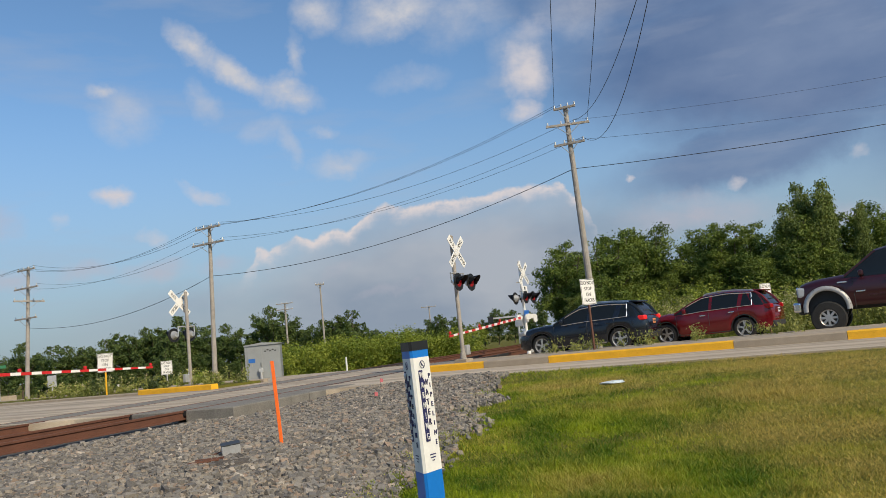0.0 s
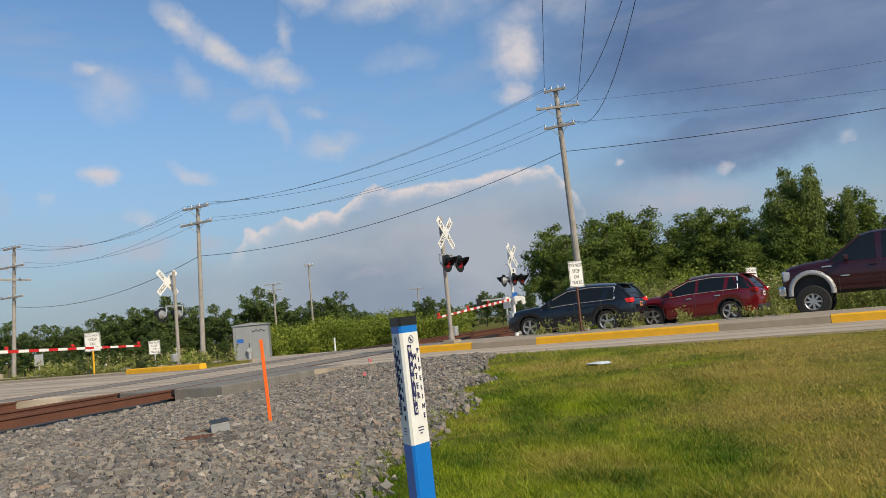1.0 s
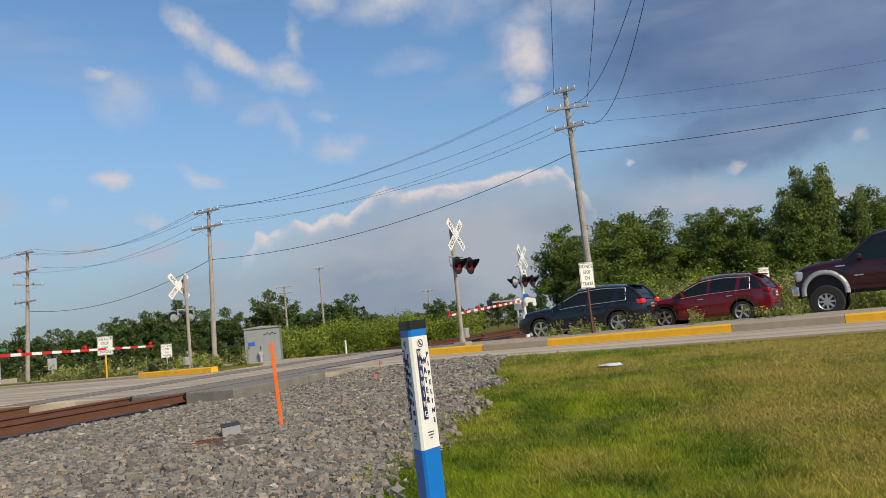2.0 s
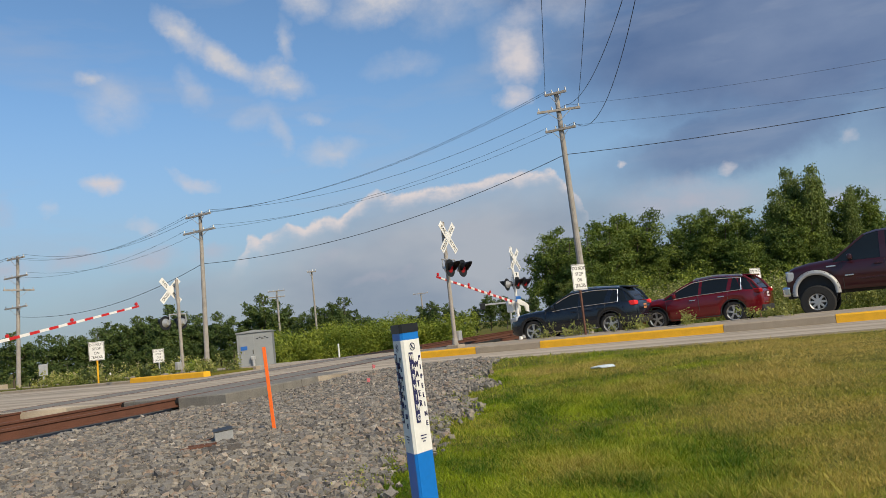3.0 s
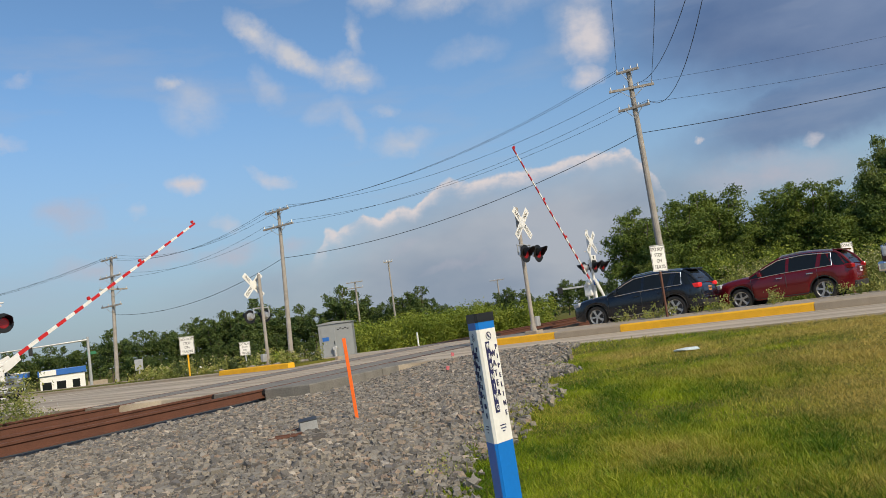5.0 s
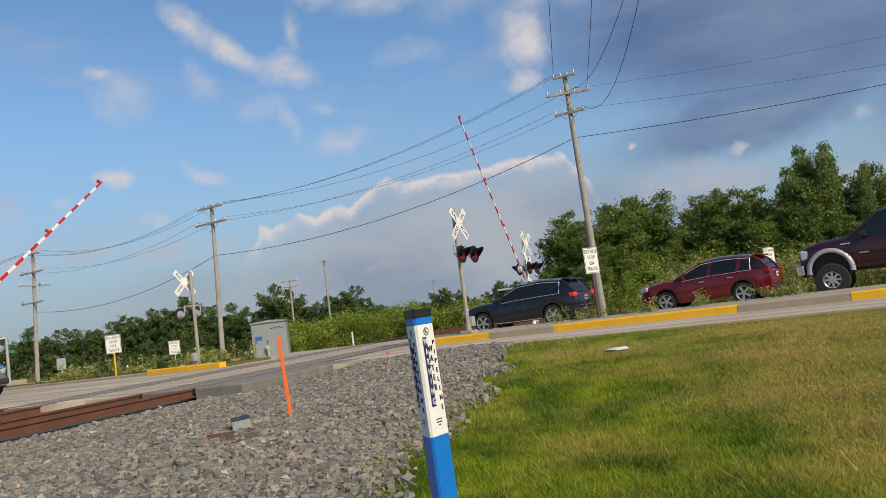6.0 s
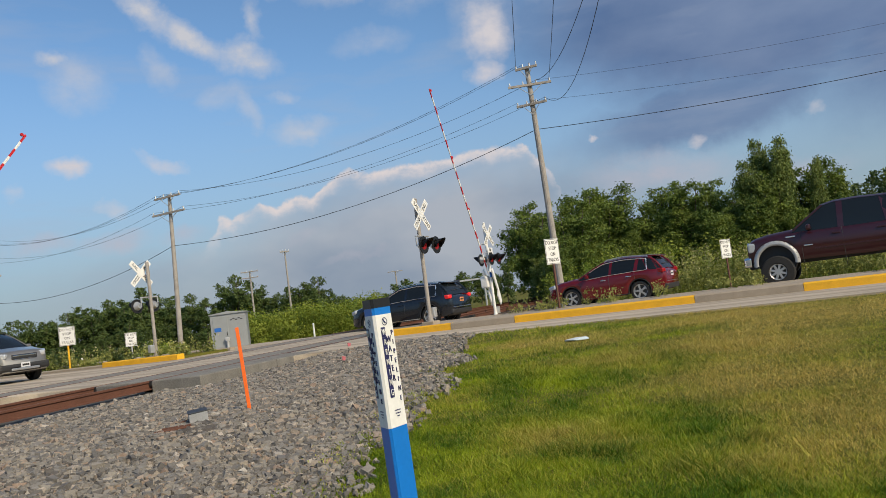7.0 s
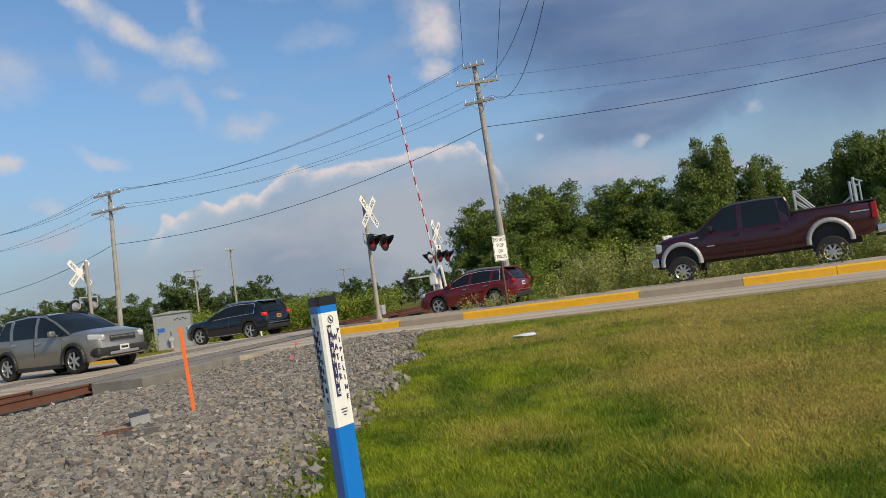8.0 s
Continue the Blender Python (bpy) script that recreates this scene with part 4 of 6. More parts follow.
def crossover(name, label, length, width, height, paint_m, base, spec):
    """A five-door sport utility car."""
    c = thing(name, Matrix.Identity(4), label, "car", "cars")
    sh = Shape()
    L = length
    f, r = base  # axle places
    sh.length, sh.width, sh.height, sh.axles, sh.wheel_r = L, width, height, (r, f), spec["wheel"]
    sh.arch, sh.arch_trim, sh.arch_mat = spec["wheel"] + 0.05, spec.get("trim_r", 0.016), spec.get("arch_mat", M_TRIM)
    sh.taper, sh.arch_z = 0.2, {f: spec["wheel"] + 0.02, r: spec["wheel"] + 0.02}
    sh.low = [(-L / 2, 0.42), (-L / 2 + 0.3, 0.30), (0, 0.26), (L / 2 - 0.3, 0.26), (L / 2, 0.34)]
    b, nose = spec["belt"], spec.get("nose", 1.0)
    sh.belt = [(-L / 2, b - 0.13), (-L / 2 + 0.06, b + 0.0), (-L / 2 + 0.6, b + 0.05), (0, b), (L / 2 - 1.35, b - 0.05), (L / 2 - 0.55, b - 0.12 * nose), (L / 2 - 0.12, b - 0.20 * nose), (L / 2, b - 0.36 * nose)]
    xw = spec["screen"]
    sh.deck = [(-L / 2, b - 0.10), (-L / 2 + 0.08, b + 0.02), (-L / 2 + 0.6, b + 0.05), (0, b), (xw - 0.1, b + 0.01), (xw + 0.35, b + 0.035), (L / 2 - 0.5, b - 0.03 * nose), (L / 2 - 0.12, b - 0.13 * nose), (L / 2, b - 0.30 * nose)]
    x0 = -L / 2 + 0.10
    sh.glass = (x0, x0 + 0.42, xw - 0.95, xw + 0.06)
    h = height - 0.03
    sh.roof = [(x0, b + 0.03), (x0 + 0.22, h - 0.24), (x0 + 0.42, h - 0.085), (x0 + 1.1, h - 0.02), (xw - 1.7, h), (xw - 0.95, h - 0.06), (xw - 0.55, h - 0.25), (xw + 0.06, b + 0.01)]
    sh.roof_w = 0.70
    sh.side_glass = (x0 + 0.55, xw - 0.25)
    hw = shell(c, sh, paint_m)
    cabin(c, sh, paint_m, spec["pillars"], spec.get("chrome"), spec.get("rails"))
    door_lines(c, sh, spec["seams"], spec["handles"], spec.get("handle_m", paint_m))
    for x in sh.axles:
        for s in (-1, 1):
            wheel(c, x, s * (width / 2 - 0.135), spec["wheel"], spec["rim"], 0.24, spec["spokes"], spec.get("rim_m", M_ALLOY), spec.get("twin", False))
    fx, rx = L / 2, -L / 2
    for s in (-1, 1):
        lid(c, "headlamp", fx - 0.17, s * (width / 2 - 0.235), b - 0.20, 0.44, 0.24, 0.17, M_HEAD, "clear headlamp", 0.05, (0, 8, -s * 36))
        lid(c, "fog_lamp", fx - 0.10, s * (width / 2 - 0.36), 0.45, 0.1, 0.16, 0.07, M_HEAD, bevel=0.03)
        lid(c, "tail_lamp", rx + 0.20, s * (width / 2 - 0.165), b - 0.03, 0.40, 0.20, 0.15, spec.get("tail", M_TAIL), "red tail lamp", 0.04, (0, 0, -s * 22))
        lid(c, "sill", (f + r) / 2, s * (width / 2 - 0.035), 0.33, f - r - 2 * sh.arch - 0.06, 0.05, 0.07 if not spec.get("cladding") else 0.24, spec.get("sill", M_TRIM), "side sill strip", 0.015)
        lid(c, "reflector", rx + 0.035, s * (width / 2 - 0.32), 0.52, 0.03, 0.2, 0.04, M_TAIL)
    lid(c, "grille", fx + 0.0, 0, b - 0.27, 0.05, 0.86, 0.16, M_TRIM, "black grille", 0.02)
    lid(c, "grille_bar", fx + 0.02, 0, b - 0.235, 0.03, 0.80, 0.04, M_CHROME, "chrome grille bar", 0.01)
    lid(c, "grille_bar", fx + 0.02, 0, b - 0.345, 0.03, 0.70, 0.018, M_CHROME, "chrome grille bar", 0.006)
    lid(c, "lower_grille", fx + 0.0, 0, 0.45, 0.06, 1.05, 0.16, M_TRIM, "black lower grille", 0.02)
    if spec.get("cladding"):
        lid(c, "front_bumper", fx - 0.22, 0, 0.50, 0.50, width * 0.93, 0.27, M_TRIM, "dark plastic bumper", 0.09)
        lid(c, "skid_plate", fx + 0.02, 0, 0.44, 0.06, 0.95, 0.08, M_ALLOY, "silver skid plate", 0.02)
    lid(c, "rear_bumper", rx + 0.12, 0, 0.46, 0.26, width * 0.84, 0.22, M_TRIM, "dark lower bumper", 0.06)
    lid(c, "bumper_strip", rx + 0.015, 0, 0.62, 0.05, width * 0.74, 0.03, M_CHROME, "", 0.01)
    plate = lid(c, "number_plate", rx + 0.005, -0.02, b - 0.18, 0.02, 0.32, 0.16, spec.get("plate", M_PLATE), "rear number plate with unreadable bars", 0.005)
    lid(plate, "bars", rx - 0.008, -0.02, b - 0.18, 0.006, 0.24, 0.06, M_TRIM)
    plate = lid(c, "number_plate", fx + 0.035, 0, 0.56, 0.02, 0.31, 0.15, M_PLATE, "front number plate with unreadable bars", 0.005)
    lid(plate, "bars", fx + 0.048, 0, 0.56, 0.006, 0.23, 0.06, M_TRIM)
    lid(c, "spoiler", rx + 0.47, 0, height - 0.10, 0.34, width * 0.62, 0.05, paint_m, "", 0.02, (0, -7, 0))
    lid(c, "wiper", rx + 0.20, 0.1, b + 0.22, 0.02, 0.5, 0.02, M_TRIM, "", 0.005)
    return c


navy_suv = crossover("suv", "dark navy five-door sport utility car with chrome trim", 4.8, 1.94, 1.72, M_NAVY, (1.47, -1.43), dict(
    wheel=0.385, rim=0.27, spokes=5, twin=True, belt=1.07, nose=0.85, screen=0.92, pillars=((-0.35, -0.40, 0.10), (0.62 - 1.95, -1.52, 0.20), (-1.98, -1.80, 0.34)), chrome=M_CHROME, rails=M_CHROME,
    seams=(0.95, -0.30, -1.28), handles=(-0.12, -1.1), sill=M_CHROME, tail=M_BRAKE, plate=M_PLATE_OR))
red_suv = crossover("suv", "red five-door sport utility car with alloy wheels", 4.63, 1.84, 1.70, M_CAR_RED, (1.36, -1.345), dict(
    wheel=0.37, rim=0.255, spokes=5, twin=True, belt=1.06, nose=0.85, screen=0.95, pillars=((-0.25, -0.32, 0.10), (-1.22, -1.34, 0.13), (-1.92, -1.70, 0.42)), chrome=M_CHROME, rails=M_ALLOY,
    seams=(0.95, -0.20, -1.20), handles=(0.0, -0.98), handle_m=M_CHROME, tail=M_TAIL))
silver_suv = crossover("suv", "pewter silver sport utility car with dark lower cladding", 4.46, 1.87, 1.77, M_SILVER, (1.36, -1.35), dict(
    wheel=0.365, rim=0.24, spokes=6, belt=1.10, screen=1.16, pillars=((-0.05, -0.12, 0.10), (-1.08, -1.16, 0.12), (-1.90, -1.70, 0.44)), rails=M_TRIM,
    seams=(0.98, -0.12, -1.10), handles=(0.08, -0.90), handle_m=M_CHROME, cladding=True, nose=0.6, trim_r=0.05, arch_mat=M_TRIM))
white_car = crossover("car", "white car far off beyond the crossing", 4.6, 1.8, 1.5, M_CARWHITE, (1.35, -1.35), dict(
    wheel=0.32, rim=0.21, spokes=7, belt=0.92, screen=0.9, pillars=((-0.25, -0.32, 0.10), (-1.22, -1.30, 0.14), (-1.90, -1.70, 0.40)), seams=(0.92, -0.2), handles=(0.0,)))


def pickup_truck():
    c = thing("pickup_truck", Matrix.Identity(4), "lifted maroon crew cab pickup truck with silver wheel flares", "pickup truck", "cars")
    sh = Shape()
    L, W = 5.92, 2.03
    FRONT, REAR, R = 2.22, -1.75, 0.45
    sh.length, sh.width, sh.height, sh.axles, sh.wheel_r = L, W, 2.26, (REAR, FRONT), R
    sh.arch, sh.arch_trim, sh.arch_mat, sh.taper = 0.50, 0.025, M_TRIM, 0.10
    sh.arch_z = {FRONT: 0.72, REAR: 0.80}
    lo, b, bt = 0.68, 1.47, 1.69  # rocker, window line, bed side
    sh.low = [(-L / 2, 0.92), (-L / 2 + 0.3, lo + 0.12), (REAR + 0.55, lo + 0.02), (0, lo), (L / 2 - 0.35, lo + 0.06), (L / 2, lo + 0.12)]
    sh.belt = [(-L / 2, bt), (-0.88, bt), (-0.86, b), (0.2, b - 0.01), (1.5, b + 0.01), (2.2, b - 0.03), (L / 2 - 0.14, b - 0.10), (L / 2, b - 0.22)]
    sh.deck = [(-L / 2, bt), (-0.88, bt), (-0.86, b), (1.46, b + 0.02), (1.76, b + 0.11), (2.4, b + 0.06), (L / 2 - 0.16, b - 0.02), (L / 2, b - 0.18)]
    hw = shell(c, sh, M_MAROON)
    # crew cab
    sh.glass = (-0.86, -0.74, 0.92, 1.71)
    h = 2.24
    sh.roof = [(-0.86, b + 0.02), (-0.80, h - 0.20), (-0.74, h - 0.04), (0.0, h), (0.60, h - 0.01), (0.92, h - 0.08), (1.71, b + 0.06)]
    sh.roof_w = 0.78
    sh.side_glass = (-0.55, 1.1)
    cabin(c, sh, M_MAROON, ((0.50, 0.46, 0.15), (-0.74, -0.66, 0.32)))
    door_lines(c, sh, (1.52, 0.48, -0.80), (0.64, -0.46), M_MAROON)
    # bed floor between the sides
    bm = B()
    box(bm, -1.92, 0, bt + 0.025, 2.0, W * 0.72, 0.02)
    part("bed_floor", bm, M_TRIM, c, "dark open load bed")
    for s in (-1, 1):
        lid(c, "bed_rail", -1.92, s * (W / 2 - 0.10), bt + 0.02, 2.06, 0.12, 0.05, M_TRIM, "black bed rail cap", 0.015)
        lid(c, "tail_lamp", -L / 2 + 0.07, s * (W / 2 - 0.08), bt - 0.26, 0.15, 0.15, 0.44, M_TAIL, "red tail lamp", 0.03)
        lid(c, "headlamp", L / 2 - 0.14, s * (W / 2 - 0.23), b - 0.27, 0.24, 0.36, 0.28, M_HEAD, "clear headlamp", 0.05)
        lid(c, "badge", 1.78, s * (hw(1.78) + 0.012), b - 0.09, 0.24, 0.012, 0.04, M_CHROME, "", 0.004)
        lid(c, "badge", 1.36, s * (hw(1.36) + 0.012), b - 0.38, 0.22, 0.012, 0.035, M_CHROME, "", 0.004)
        lid(c, "decal", -2.55, s * (hw(2.55) + 0.006), bt - 0.16, 0.44, 0.006, 0.05, M_CAR_RED, "red and grey decal", 0.002)
        lid(c, "decal", -2.55, s * (hw(2.55) + 0.006), bt - 0.235, 0.46, 0.006, 0.035, M_FLARE, "red and grey decal", 0.002)
        lid(c, "side_moulding", 0.35, s * (W / 2 + 0.004), b - 0.50, 1.7, 0.02, 0.035, M_MAROON, "", 0.008)
        # wide flares over tall arches, with a row of rivets
        for xa in sh.axles:
            zc = sh.arch_z[xa]
            rows, rivets = [], B()
            y0 = s * hw(xa) * 0.975
            for a in range(-8, 189, 7):
                ca, sa = math.cos(radians(a)), math.sin(radians(a))
                rows.append([(xa + r * ca, y0 + s * d, zc + r * sa) for r, d in ((0.475, 0.07), (0.50, 0.105), (0.565, 0.095), (0.60, 0.045), (0.612, 0.0))])
                if a % 14 == 6:
                    tube(rivets, (xa + 0.585 * ca, y0 + s * 0.06, zc + 0.585 * sa), (xa + 0.585 * ca, y0 + s * 0.085, zc + 0.585 * sa), 0.012, seg=6)
            flare = part("wheel_flare", skin(rows, False), M_FLARE, c, "silver wheel arch flare", smooth=True)
            part("rivets", rivets, M_TRIM, flare)
            bm = B()
            tube(bm, (xa, s * 0.55, zc), (xa, s * 0.86, zc), 0.50, seg=24)
            part("wheel_well", bm, M_TRIM, c, "dark inner wheel well")
            tube_at = B()
            tube(tube_at, (xa - 0.16, s * 0.55, 0.50), (xa - 0.10, s * 0.62, 1.05), 0.035, seg=8)
            part("shock_absorber", tube_at, M_DARKHUB, c)
        # bare metal rack uprights over the bed
        for ends in ((((-1.02, bt), (-1.02, 2.30)), ((-1.02, 2.30), (-1.50, bt + 0.04)), ((-1.02, 2.02), (-1.34, bt + 0.04)), ((-1.02, 2.28), (-1.16, 2.28))),
                     (((-2.52, bt), (-2.52, 2.40)), ((-2.66, bt), (-2.66, 2.28)), ((-2.52, 2.36), (-2.74, 2.24)), ((-2.52, 1.95), (-2.20, bt + 0.04)))):
            bm = B()
            for k, (a, d) in enumerate(ends):
                tube(bm, (a[0], s * 0.80, a[1]), (d[0], s * 0.80, d[1]), 0.036 if k == 0 else 0.024, seg=8)
            part("bed_rack", bm, M_ALLOY, c, "bare metal rack upright")
    lid(c, "front_bumper", L / 2 + 0.02, 0, 0.80, 0.22, W * 0.98, 0.28, M_CHROME, "chrome front bumper", 0.06)
    lid(c, "valance", L / 2 - 0.05, 0, 0.64, 0.14, W * 0.80, 0.12, M_TRIM, "", 0.04)
    lid(c, "grille", L / 2 - 0.0, 0, b - 0.27, 0.08, 1.1, 0.34, M_CHROME, "chrome grille", 0.03)
    for i in range(4):
        lid(c, "grille_slot", L / 2 + 0.04, 0, b - 0.385 + 0.078 * i, 0.012, 0.98, 0.035, M_TRIM, "", 0.004)
    lid(c, "rear_bumper", -L / 2 - 0.06, 0, 0.93, 0.24, W * 0.94, 0.22, M_CHROME, "chrome rear bumper", 0.04)
    lid(c, "tow_hitch", -L / 2 - 0.12, 0, 0.76, 0.3, 0.1, 0.08, M_TRIM, "", 0.02)
    lid(c, "tailgate", -L / 2 - 0.008, 0, bt - 0.28, 0.03, W * 0.76, 0.52, M_MAROON, "", 0.01)
    lid(c, "frame", 0, 0, 0.70, L * 0.86, 0.86, 0.18, M_TRIM, "dark chassis frame", 0.03)
    bm = B()
    for xa in sh.axles:
        tube(bm, (xa, -0.8, R), (xa, 0.8, R), 0.07, seg=10)
        bmesh.ops.create_uvsphere(bm, u_segments=12, v_segments=8, radius=0.17, matrix=Matrix.Translation((xa, 0.1, R)))
    part("axle", bm, M_TRIM, c)
    for xa in sh.axles:
        for s in (-1, 1):
            wheel(c, xa, s * (W / 2 - 0.07), R, 0.225, 0.33, 8, M_ALLOY)
    return c


pickup = pickup_truck()


# ---- how things move ----
def glide(keys, t):
    """Smooth place along a lane through (seconds, metres)."""
    if t <= keys[0][0]:
        return keys[0][1]
    for i in range(len(keys) - 1):
        (a, va), (b, vb) = keys[i], keys[i + 1]
        if t <= b:
            def slope(j):
                if j <= 0 or j >= len(keys) - 1:
                    k = 0 if j <= 0 else len(keys) - 2
                    return (keys[k + 1][1] - keys[k][1]) / (keys[k + 1][0] - keys[k][0])
                d0 = (keys[j][1] - keys[j - 1][1]) / (keys[j][0] - keys[j - 1][0])
                d1 = (keys[j + 1][1] - keys[j][1]) / (keys[j + 1][0] - keys[j][0])
                return 0.0 if d0 * d1 <= 0 else 2 * d0 * d1 / (d0 + d1)
            h = b - a
            u = (t - a) / h
            return (2 * u ** 3 - 3 * u ** 2 + 1) * va + (u ** 3 - 2 * u ** 2 + u) * h * slope(i) + (-2 * u ** 3 + 3 * u ** 2) * vb + (u ** 3 - u ** 2) * h * slope(i + 1)
    return keys[-1][1]


def drive(car, keys, p, heading, shift, sign):
    """Key a car along its lane, and the roll of its wheels."""
    ticks = [i * 0.1 for i in range(81)]
    still = [t for t in ticks if abs(glide(keys, t) - glide(keys, 0)) < 0.002]
    start = still[-1] if still else 0.0
    rows = []
    for t in ticks:
        if 0 < t < start - 0.05:
            continue
        s = glide(keys, t) + shift
        pp = p(s) if callable(p) else p
        v = rd(pp, s, z_road(s) - fall(pp))
        rows.append((t, pose(v.x, v.y, v.z, 0, 0, heading)))
    walk(car, rows)
    for w in [c for c in car.children if c.name.startswith("wheel") and not c.name.startswith("wheel_")]:
        at = w.matrix_basis.translation.copy()
        r = at.z
        out = []
        for i in range(0, 121):
            t = i / 15
            if 0 < t < start - 0.05:
                continue
            turn = (glide(keys, t) - glide(keys, 0)) * sign / r
            out.append((t, Matrix.Translation(at) @ Matrix.Rotation(turn, 4, "Y")))
        walk(w, out)


def motions():
    LEFT, RIGHT = 149.0, -31.0
    drive(navy_suv, ((0, -7.70), (4.2, -7.70), (4.5, -7.85), (5.0, -8.34), (5.5, -9.15), (6.0, -10.35), (6.5, -11.8), (7.0, -14.2), (7.5, -17.7), (8.0, -21.6)), lambda s: 26.4 + 1.7 * smooth(-13, -23, s), LEFT, -2.4, -1)
    drive(red_suv, ((0, -4.05), (5.8, -4.1), (6.3, -4.6), (6.5, -5.0), (7.0, -6.45), (7.5, -8.4), (8.0, -10.7)), lambda s: 28.4 + 2.0 * smooth(-6.3, -13.5, s), LEFT - 4, -2.2, -1)
    drive(pickup, ((0, -2.65), (6.4, -2.65), (7.0, -2.86), (7.5, -3.23), (8.0, -3.86)), 24.5, LEFT, 2.83, -1)
    drive(silver_suv, ((0, -37.6), (4.0, -37.6), (4.5, -37.0), (5.2, -34.4), (6.3, -28.0), (6.5, -27.1), (7.0, -24.2), (7.5, -20.75), (8.0, -16.9)), 15.2, RIGHT, -2.3, 1)
    far = spot(-21.8, 135, 0)
    walk(white_car, [(t, pose(far.x + dx, far.y + dx * 0.5, -2.0, 0, 0, 165)) for t, dx in ((0, 0), (1, 1.0), (2, 3.2), (4, 8.5), (6, 14.0), (8, 19.5))])
    up = Matrix.Rotation(math.atan2(TY, TX), 4, "Z")
    down = Matrix.Rotation(math.atan2(-TY, -TX), 4, "Z")
    pl = Vector((-14.12 + 0.3 * TX, 19.16 + 0.3 * TY, 1.3))
    pr = spot(5.5, 34.0, 1.54)
    rise_l = ((0, -2), (1.0, -1.8), (1.7, -1.7), (2.1, -0.5), (2.8, 7.0), (3.0, 9.6), (3.5, 15.4), (4.0, 21.0), (4.5, 25.5), (5.0, 29.9), (5.5, 34.8), (6.5, 44.2), (7.0, 49.0), (8.0, 59.0))
    rise_r = ((0, -3.5), (1.7, -3.4), (2.2, -1.5), (2.8, 4.0), (3.5, 13.0), (4.5, 28.5), (5.5, 41.5), (6.5, 53.0), (7.0, 57.5), (8.0, 69.0))
    walk(gate_l, [(t, Matrix.Translation(pl) @ up @ pose(0, 0, 0, 0, -a)) for t, a in rise_l])
    walk(gate_r, [(t, Matrix.Translation(pr) @ down @ pose(0, 0, 0, 0, -a)) for t, a in rise_r])


# ---- marker post, stake and small things ----
M_POSTBLUE = mat("blue_plastic", (0.006, 0.17, 0.58), 0.4, vary=0.06)
M_INK = mat("navy_ink", (0.02, 0.02, 0.09), 0.5, vary=0.05)
M_PINK = mat("pink_flag", (0.62, 0.16, 0.17), 0.6, vary=0.1)
M_CONCRETE_DARK = mat("stained_concrete", (0.20, 0.185, 0.16), 0.9, vary=0.35, scale=2.5, fine=40, bump=0.4)


